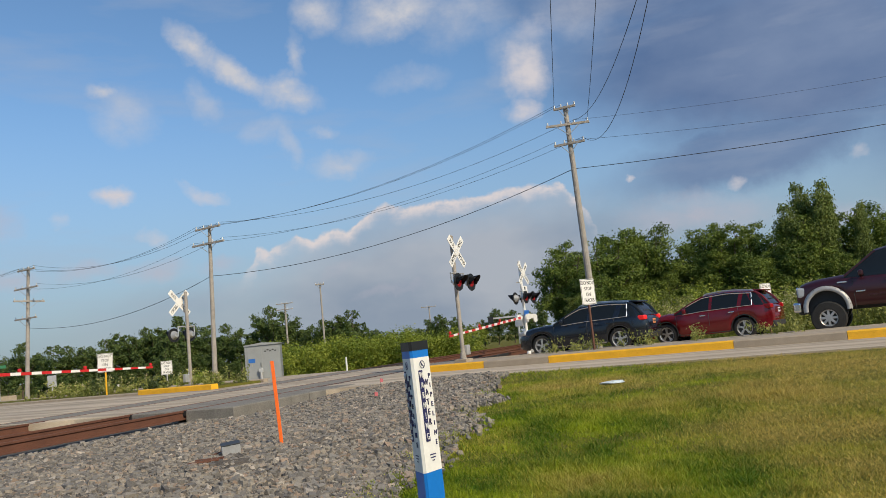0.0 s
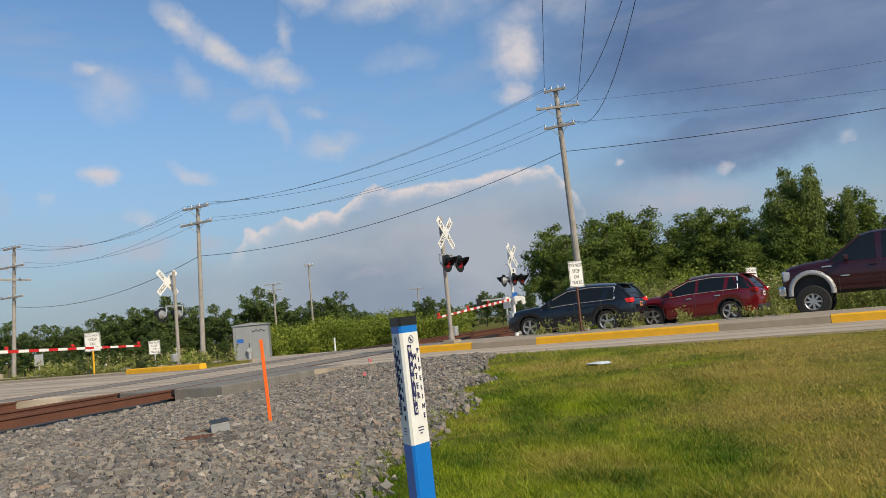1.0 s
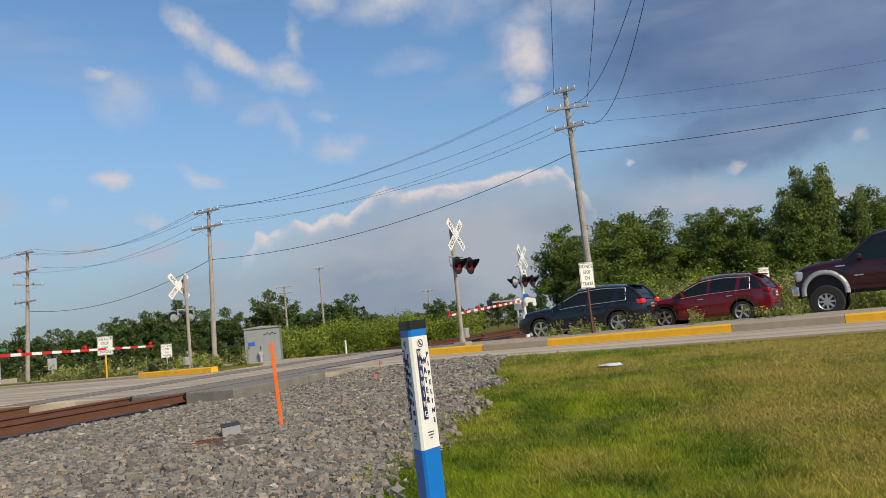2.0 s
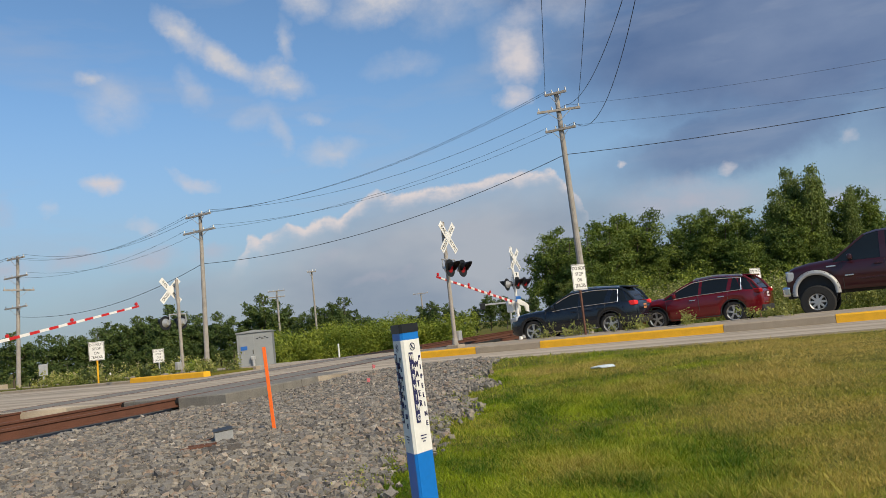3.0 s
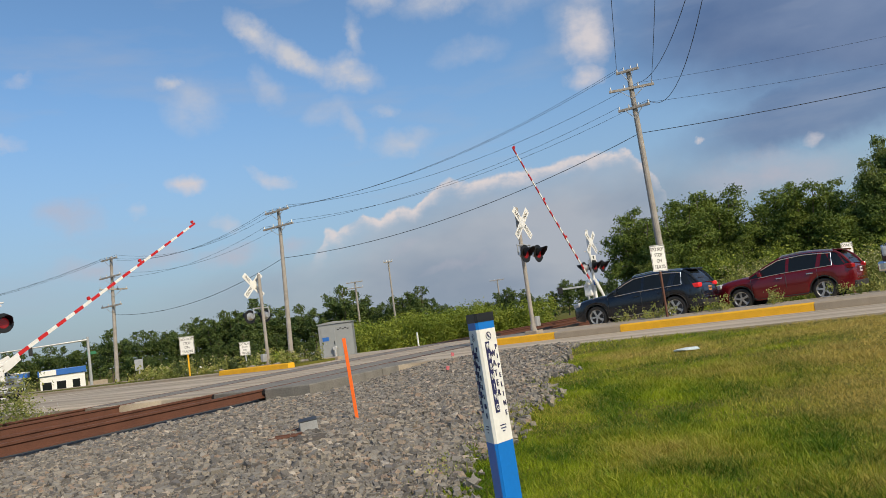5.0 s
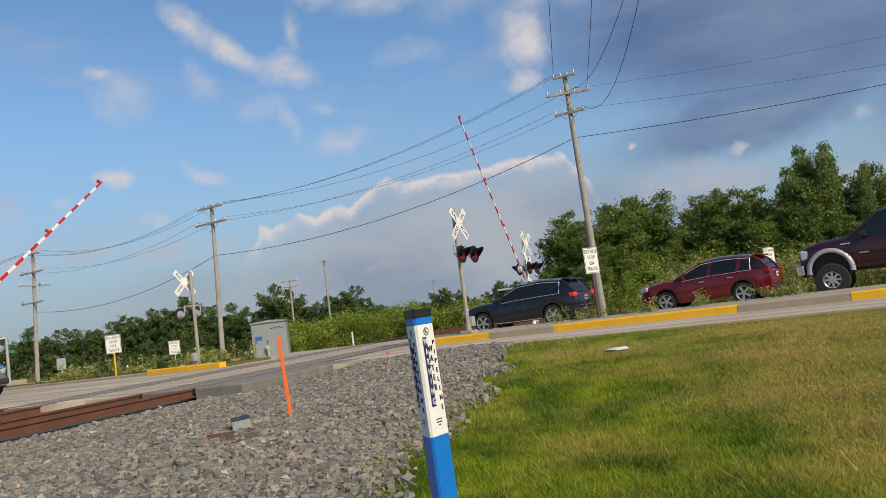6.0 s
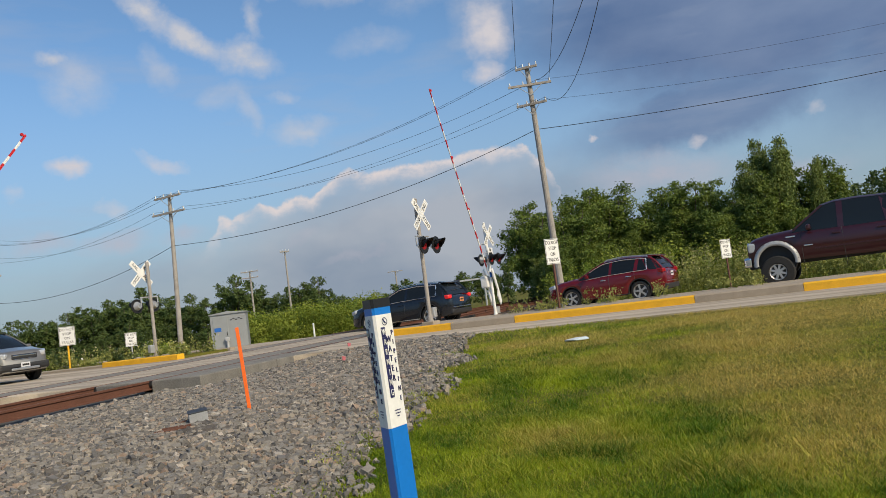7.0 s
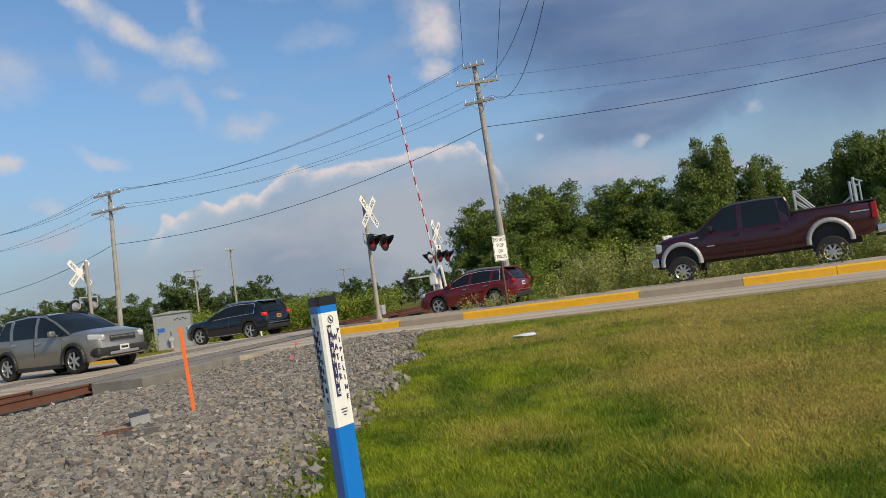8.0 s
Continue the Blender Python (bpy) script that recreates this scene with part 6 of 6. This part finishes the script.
def tree(height, spread, seed, material, label, trunk_r=0.16, low=0.22, per=820, leaf=0.08, clumps=135):
    """A trunk with limbs and a ragged crown of leaves, at the origin."""
    global rng
    rng = np.random.default_rng(seed)
    rnd = random.Random(seed)
    t = thing("tree", Matrix.Identity(4), label, "tree", "trees")
    bm = B()
    bend = [Vector((rnd.uniform(-0.25, 0.25) * i, rnd.uniform(-0.25, 0.25) * i, height * f)) for i, f in enumerate((0, 0.25, 0.5, 0.8))]
    bend[0].z = -0.5
    for i in range(3):
        tube(bm, bend[i], bend[i + 1], trunk_r * (1 - 0.28 * i), trunk_r * (1 - 0.28 * (i + 1)), 8)
    # several leaders, each a plume of its own
    cl, leaders = [], []
    count = rnd.randint(5, 7)
    for i in range(count):
        a = 6.283 * (i + rnd.uniform(-0.3, 0.3)) / count
        out = spread * rnd.uniform(0.30, 0.80) * (0.15 if i == 0 else 1.0)
        top = Vector((math.cos(a) * out, math.sin(a) * out, height * (1.0 if i == 0 else rnd.uniform(0.70, 0.99))))
        root = bend[1].lerp(bend[2], rnd.uniform(0.0, 0.9))
        knee = root.lerp(top, 0.45) + Vector((math.cos(a), math.sin(a), 0)) * out * 0.25
        tube(bm, root, knee, trunk_r * 0.45, trunk_r * 0.28, 6)
        tube(bm, knee, knee.lerp(top, 0.82), trunk_r * 0.28, 0.015, 5)
        leaders.append((root, knee, top))
    for i in range(clumps):
        root, knee, top = leaders[i % count]
        f = rnd.random() ** 0.8
        c = knee.lerp(top, (f - 0.4) / 0.6) if f > 0.4 else root.lerp(knee, f / 0.4)
        if i % 4 == 0:
            c = Vector((c.x, c.y, height * rnd.uniform(low, 0.6)))
        reach = spread * 0.52 * (1.15 - 0.75 * f)
        a, rr = rnd.uniform(0, 6.283), reach * math.sqrt(rnd.random())
        tip = c + Vector((math.cos(a) * rr, math.sin(a) * rr, rnd.uniform(-0.03, 0.03) * height))
        cr = rnd.uniform(0.035, 0.085) * height * (0.75 if f > 0.85 else 1.0)
        tip.z = min(tip.z, height - cr * 0.8)
        cl.append((tip.x, tip.y, tip.z, cr))
        if i % 5 == 0:
            tube(bm, c, tip, 0.03, 0.012, 4)
    part("trunk", bm, M_BARK, t)
    v, f = leaf_cloud(cl, per, leaf)
    crown = raw("crown", v, f, material, "", "")
    crown.parent = t
    return t


def plant_trees():
    kinds = [tree(8.0, 2.1, 11, M_TREE, "leafy green tree at the edge of a wood"),
             tree(8.0, 1.8, 12, M_TREE, "leafy green tree at the edge of a wood", low=0.12),
             tree(8.0, 2.4, 13, M_TREE, "broad leafy green tree in a wood", low=0.15),
             tree(8.0, 1.35, 14, M_TREE_PALE, "tall pale green cottonwood in a wood", low=0.15, clumps=100),
             tree(8.0, 2.0, 15, M_TREE_PALE, "pale green leafy tree in a wood", low=0.10),
             tree(8.0, 2.9, 16, M_TREE_FAR, "dark green tree in a distant row", low=0.08, per=190, leaf=0.17, clumps=100),
             tree(8.0, 2.4, 17, M_TREE_FAR, "dark green tree in a distant row", low=0.10, per=190, leaf=0.17, clumps=100)]
    line = ((7.2, 5.2), (8.4, 6.0), (10, 6.3), (12, 6.3), (14, 6.5), (15.3, 6.3), (18, 5.9), (21, 5.7), (23, 5.8), (24, 5.6), (27.5, 5.5), (28, 5.3), (30.3, 5.4), (31.1, 5.2), (34, 6.0), (36, 6.3), (37, 5.0), (41, 6.0), (60, 6.0))
    used = set()

    def put(k, az, r, h, ground, slim=1.0):
        m = Matrix.Translation(spot(az, r, ground)) @ Matrix.Rotation(random.uniform(0, 6.28), 4, "Z") @ Matrix.Diagonal((*(h / 8.0 * x * slim for x in (random.uniform(0.9, 1.15),) * 2), h / 8.0, 1))
        if k in used:
            copy_thing(kinds[k], m)
        else:
            used.add(k)
            kinds[k].matrix_basis = m
    random.seed(5)
    az = 9.0
    while az < 46:
        el = interp(line, az)
        r = random.uniform(54, 60)
        put(random.choice((0, 1, 2, 4)), az, r, (EYE + 0.8 + r * math.tan(radians(el))) * random.uniform(0.95, 1.04), -0.8)
        put(random.choice((5, 6)), az + 0.8, r + 9, (EYE + 0.8 + (r + 9) * math.tan(radians(el))) * random.uniform(0.75, 0.92), -0.8)
        put(random.choice((5, 6)), az + 0.2, r + 17, (EYE + 0.8 + (r + 17) * math.tan(radians(el))) * random.uniform(0.82, 0.93), -0.8)
        if random.random() < 0.4:
            put(random.choice((0, 1, 4)), az + 0.5, r - 5, (EYE + 0.8 + (r - 5) * math.tan(radians(el))) * random.uniform(0.5, 0.72), -0.8)
        az += random.uniform(0.9, 1.35)
    # the tall cottonwoods, and a slim one beside them
    for az, el, r, slim in ((24.7, 7.3, 55, 0.7), (25.6, 7.8, 56.5, 0.75), (26.5, 7.75, 55.5, 0.75), (27.0, 6.9, 57, 0.6), (28.75, 6.0, 56, 0.6), (33.9, 5.9, 58, 0.7), (35.6, 6.2, 56, 0.8)):
        put(3, az, r, EYE + 0.8 + r * math.tan(radians(el)), -0.8, slim)
    left = ((-42, 1.6), (-34, 1.3), (-31, 1.3), (-29.9, 1.6), (-27, 1.8), (-25, 1.5), (-23.4, 2.2), (-20.5, 2.4), (-18.5, 2.2), (-16.3, 1.8), (-14.5, 1.0))
    az = -44.0
    while az < -14.4:
        el = interp(left, az)
        r = random.uniform(120, 142) + (34 if -37.5 < az < -30 else 0)
        put(random.choice((5, 6)), az, r, (EYE + 1.8 + r * math.tan(radians(el))) * random.uniform(1.15, 1.4), -1.8)
        if not -37 < az < -30:
            put(random.choice((5, 6)), az + 0.4, r - 12, (EYE + 1.6 + r * math.tan(radians(el))) * random.uniform(0.45, 0.7), -1.6)
        az += random.uniform(0.6, 0.95)
    for az, el, r in ((-13.2, 3.0, 120), (-12.2, 2.6, 122), (-14.0, 2.3, 125), (-11.4, 2.0, 124), (-8.4, 2.6, 115), (-7.3, 2.3, 117), (-9.5, 1.9, 116), (-6.2, 1.5, 118), (-4.6, 1.0, 125), (-0.8, 1.9, 105), (0.4, 1.6, 107), (-1.7, 1.2, 108), (3.4, 1.9, 150), (4.6, 1.7, 152), (2.4, 1.2, 152), (5.8, 1.1, 155), (6.6, 1.6, 110), (-10.4, 1.5, 121), (-5.4, 1.2, 121), (1.4, 0.9, 130)):
        put(random.choice((5, 6)), az, r, (EYE + 1.4 + r * math.tan(radians(el))) * 1.2, -1.4)


def hedge(name, places, material, per, leaf, label, category):
    v, f = leaf_cloud(places, per, leaf, 0.9)
    raw(name, v, f, material, label, category)


def shrubs():
    global rng
    rng = np.random.default_rng(21)
    random.seed(21)
    row = []
    for _ in range(150):
        az, r = random.uniform(-13.2, 2.0), random.uniform(56, 66)
        h = EYE + 0.9 + r * math.tan(radians(0.75 + 0.35 * math.sin(az * 1.3) - 0.1 * max(0, az + 4)))
        v = spot(az, r)
        for k in range(3):
            row.append((v.x + random.uniform(-0.8, 0.8), v.y + random.uniform(-0.8, 0.8), -0.9 + h * (0.2 + 0.36 * k) * random.uniform(0.7, 1.0), random.uniform(0.5, 0.8)))
    hedge("hedge", row, M_SHRUB, 330, 0.085, "dense yellow-green shrub hedge along the track", "hedge")
    row = []
    for _ in range(110):
        az, r = random.uniform(10.5, 44), random.uniform(42, 48)
        h = random.uniform(1.6, 3.3) * (1.25 if 13 < az < 20 else 1.0)
        v = spot(az, r)
        for k in range(3):
            row.append((v.x + random.uniform(-0.7, 0.7), v.y + random.uniform(-0.7, 0.7), -0.8 + h * (0.15 + 0.36 * k) * random.uniform(0.75, 1.0), random.uniform(0.5, 0.85)))
    hedge("bushes", row, M_SHRUB, 300, 0.075, "yellow-green bushes in front of the wood", "bushes")
    row = []
    for _ in range(60):
        az, r = random.uniform(-27, -16.5), random.uniform(62, 80)
        if -24.5 < az < -19.8:
            continue
        v = spot(az, r)
        row.append((v.x, v.y, -0.9 + random.uniform(0.2, 0.9), random.uniform(0.5, 0.9)))
    hedge("bushes", row, M_SHRUB, 250, 0.08, "low bushes along the verge", "bushes")
    row = []
    for _ in range(56):
        az, r = random.uniform(-43, -32.6), random.uniform(18.6, 22.0)
        v = spot(az, r)
        row.append((v.x, v.y, -0.3 + random.uniform(0.1, 1.15) * (1 if az < -34.5 else 0.6), random.uniform(0.25, 0.45)))
    hedge("roadside_weeds", row, M_WEED, 900, 0.035, "tangled green roadside weeds beside the gate", "weeds")
    v, f = leaf_cloud([(a, b, c + 0.12, d) for a, b, c, d in row[:18]], 260, 0.020)
    raw("white_flowers", v, f, M_PETAL, "small white flowers on the roadside weeds", "flowers")


def stalks(name, places, label, heads=True, leaf=0.055, puff=0.13):
    """Tall weeds: stems, narrow leaves and seed heads."""
    pts, hs, ws, cl, seeds = [], [], [], [], []
    for x, y, z, h in places:
        pts.append((x, y, z))
        hs.append(h)
        ws.append(0.02)
        for k in range(7):
            f = rng.uniform(0.15, 0.95)
            cl.append((x + rng.normal(0, 0.07), y + rng.normal(0, 0.07), z + h * f, puff))
        if rng.random() < 0.9:
            seeds.append((x + rng.normal(0, 0.05), y + rng.normal(0, 0.05), z + h * rng.uniform(0.85, 1.02), 0.10))
    blades(np.array(pts), np.array(hs), np.array(ws), 0.15, name + "_stems", M_WEED, label, "weeds")
    v, f = leaf_cloud(cl, 500, leaf, 1.0)
    raw(name, v, f, M_WEED, label, "weeds")
    if heads and seeds:
        v, f = leaf_cloud(seeds, 900, 0.03, 1.6)
        raw(name + "_seed_heads", v, f, M_SEED, "pale dry seed heads of tall weeds", "weeds")


def weeds():
    global rng
    rng = np.random.default_rng(31)
    tall = []
    for _ in range(900):
        s = rng.uniform(-10.5, 16)
        p = rng.uniform(FAR_EDGE + 0.5, FAR_EDGE + 6.0)
        v = rd(p, s)
        tall.append((v.x, v.y, z_ground(p, s), rng.uniform(1.1, 2.2) * (0.7 if p < FAR_EDGE + 1.5 else 1.0)))
    stalks("tall_weeds", tall, "tall yellow-green weeds along the far verge")
    small = []
    for s0, k in ((-8.4, 10), (-6.6, 9), (-3.2, 7), (-9.4, 5), (-5.2, 5), (0.6, 5)):
        for _ in range(k):
            s, p = s0 + rng.normal(0, 0.35), rng.uniform(21.4, 21.8)
            v = rd(p, s)
            small.append((v.x, v.y, 0.17, rng.uniform(0.15, 0.5)))
    stalks("kerb_weeds", small, "small weeds in the median joints", False, 0.035, 0.1)
    left = []
    for _ in range(90):
        s, p = rng.uniform(-34, -22.0), rng.uniform(19.5, 21.5)
        v = rd(p, s)
        left.append((v.x, v.y, 0.08, rng.uniform(0.15, 0.75)))
    stalks("median_weeds", left, "rough weeds on the grassy median")
    edge = []
    for _ in range(14):
        w = rng.uniform(4.2, 9.0)
        q = gravel_right(w) + rng.normal(0.1, 0.18)
        v = tk(q, w)
        edge.append((v.x, v.y, z_ground(v.x * NX + v.y * NY, v.x * UX + v.y * UY), rng.uniform(0.06, 0.16)))
    stalks("edge_weeds", edge, "low weeds where grass meets gravel", False, 0.013, 0.045)


scatter_stones()
scatter_grass()
plant_trees()
shrubs()
weeds()


# ---- far side of the crossing ----
def far_street():
    at = spot(-33.0, 118, -1.9)
    shop = thing("gas_station", Matrix.Translation(at) @ Matrix.Rotation(radians(31), 4, "Z"), "small white gas station with a blue fascia, far off", "gas station")
    bm = B()
    box(bm, 1.4, 0, 1.4, 5.4, 6, 2.8, 0.05)
    part("wall", bm, M_WHITE, shop)
    bm = B()
    box(bm, 1.4, 0, 3.2, 5.8, 6.4, 0.8, 0.05)
    fascia = part("fascia", bm, M_BLUE, shop, "blue fascia band")
    bm = B()
    box(bm, -0.3, -3.24, 3.2, 2.0, 0.06, 0.7, 0.02)
    part("sign_panel", bm, M_WHITE, fascia, "white panel on the fascia")
    for x, w in ((-0.5, 1.1), (1.2, 1.1), (3.0, 0.9)):
        bm = B()
        box(bm, x, -3.02, 1.2, w, 0.08, 1.6, 0.02)
        part("window", bm, M_GLASS, shop)
    bm = B()
    box(bm, -5.0, -4, 3.3, 5.0, 5, 0.6, 0.05)
    canopy = part("canopy", bm, M_BLUE, shop, "blue and white pump canopy")
    bm = B()
    box(bm, -5.0, -4, 3.68, 5.1, 5.1, 0.14, 0.02)
    part("canopy_edge", bm, M_WHITE, canopy)
    for x in (-6.8, -3.2):
        bm = B()
        box(bm, x, -4, 1.5, 0.4, 0.4, 3.0, 0.02)
        part("column", bm, M_WHITE, shop)
    bm = B()
    box(bm, 5.6, -3.2, 0.7, 2.4, 0.15, 1.4, 0.02)
    part("fence", bm, M_KERB, shop, "pale board fence")
    sig = thing("traffic_signal", Matrix.Translation(spot(-30.65, 88, -1.2)) @ Matrix.Rotation(radians(28), 4, "Z"), "grey traffic signal mast with hanging lamps", "traffic signal")
    bm = B()
    tube(bm, (0, 0, -0.3), (0, 0, 5.6), 0.17, 0.13, 10)
    part("mast", bm, M_GALV, sig)
    bm = B()
    tube(bm, (0, 0, 5.3), (-9.5, 0, 5.0), 0.10, 0.06, 8)
    part("arm", bm, M_GALV, sig)
    for x in (-5.3, -8.6):
        bm = B()
        box(bm, x, 0, 4.9, 0.36, 0.3, 1.1, 0.04)
        part("lamp_head", bm, M_BLACK, sig)
    bm = B()
    box(bm, 0.25, 0, 3.9, 0.9, 0.05, 0.3)
    part("name_plate", bm, mat("green_plate", (0.02, 0.16, 0.07), 0.5), sig, "green street plate without lettering")
    board = thing("road_sign", Matrix.Translation(spot(-38.75, 24.5, -0.35)) @ Matrix.Rotation(radians(30), 4, "Z"), "weathered blank sign panel among weeds", "road sign", "signs")
    bm = B()
    box(bm, 0, 0, 1.85, 0.62, 0.02, 0.62, 0.01)
    part("panel", bm, mat("cream_panel", (0.55, 0.50, 0.36), 0.7, vary=0.2), board)
    bm = B()
    box(bm, 0, 0.04, 1.0, 0.07, 0.05, 2.3, 0.01)
    part("post", bm, M_POLE, board)
    small = thing("road_sign", Matrix.Translation(spot(-27.6, 46, -0.5)) @ Matrix.Rotation(radians(10), 4, "Z"), "small grey sign seen from behind", "road sign", "signs")
    bm = B()
    box(bm, 0, 0, 1.35, 0.45, 0.02, 0.6, 0.01)
    part("panel", bm, M_GALV, small)
    bm = B()
    box(bm, 0, 0.03, 0.6, 0.06, 0.05, 1.6, 0.01)
    part("post", bm, M_GALV, small)
    gantry = thing("signal_gantry", Matrix.Translation(spot(5.0, 120, -0.8)), "distant railway signal mast with a side arm", "railway signal")
    bm = B()
    tube(bm, (0, 0, -0.2), (0, 0, 4.6), 0.16, 0.14, 8)
    part("mast", bm, M_GALV, gantry)
    bm = B()
    box(bm, -2.2, 0, 4.2, 4.4, 0.3, 0.25, 0.02)
    part("arm", bm, M_GALV, gantry)
    bm = B()
    box(bm, -4.2, 0, 4.0, 0.8, 0.4, 1.0, 0.05)
    part("lamp_head", bm, M_BLACK, gantry)
    for az, r, h, z in ((-40.5, 44, 140, -0.4), (-37.6, 48, 150, -0.5), (-43.5, 42, 150, -0.4)):
        copy_thing(white_car, Matrix.Translation(spot(az, r, z)) @ Matrix.Rotation(radians(h), 4, "Z"))


far_street()


motions()
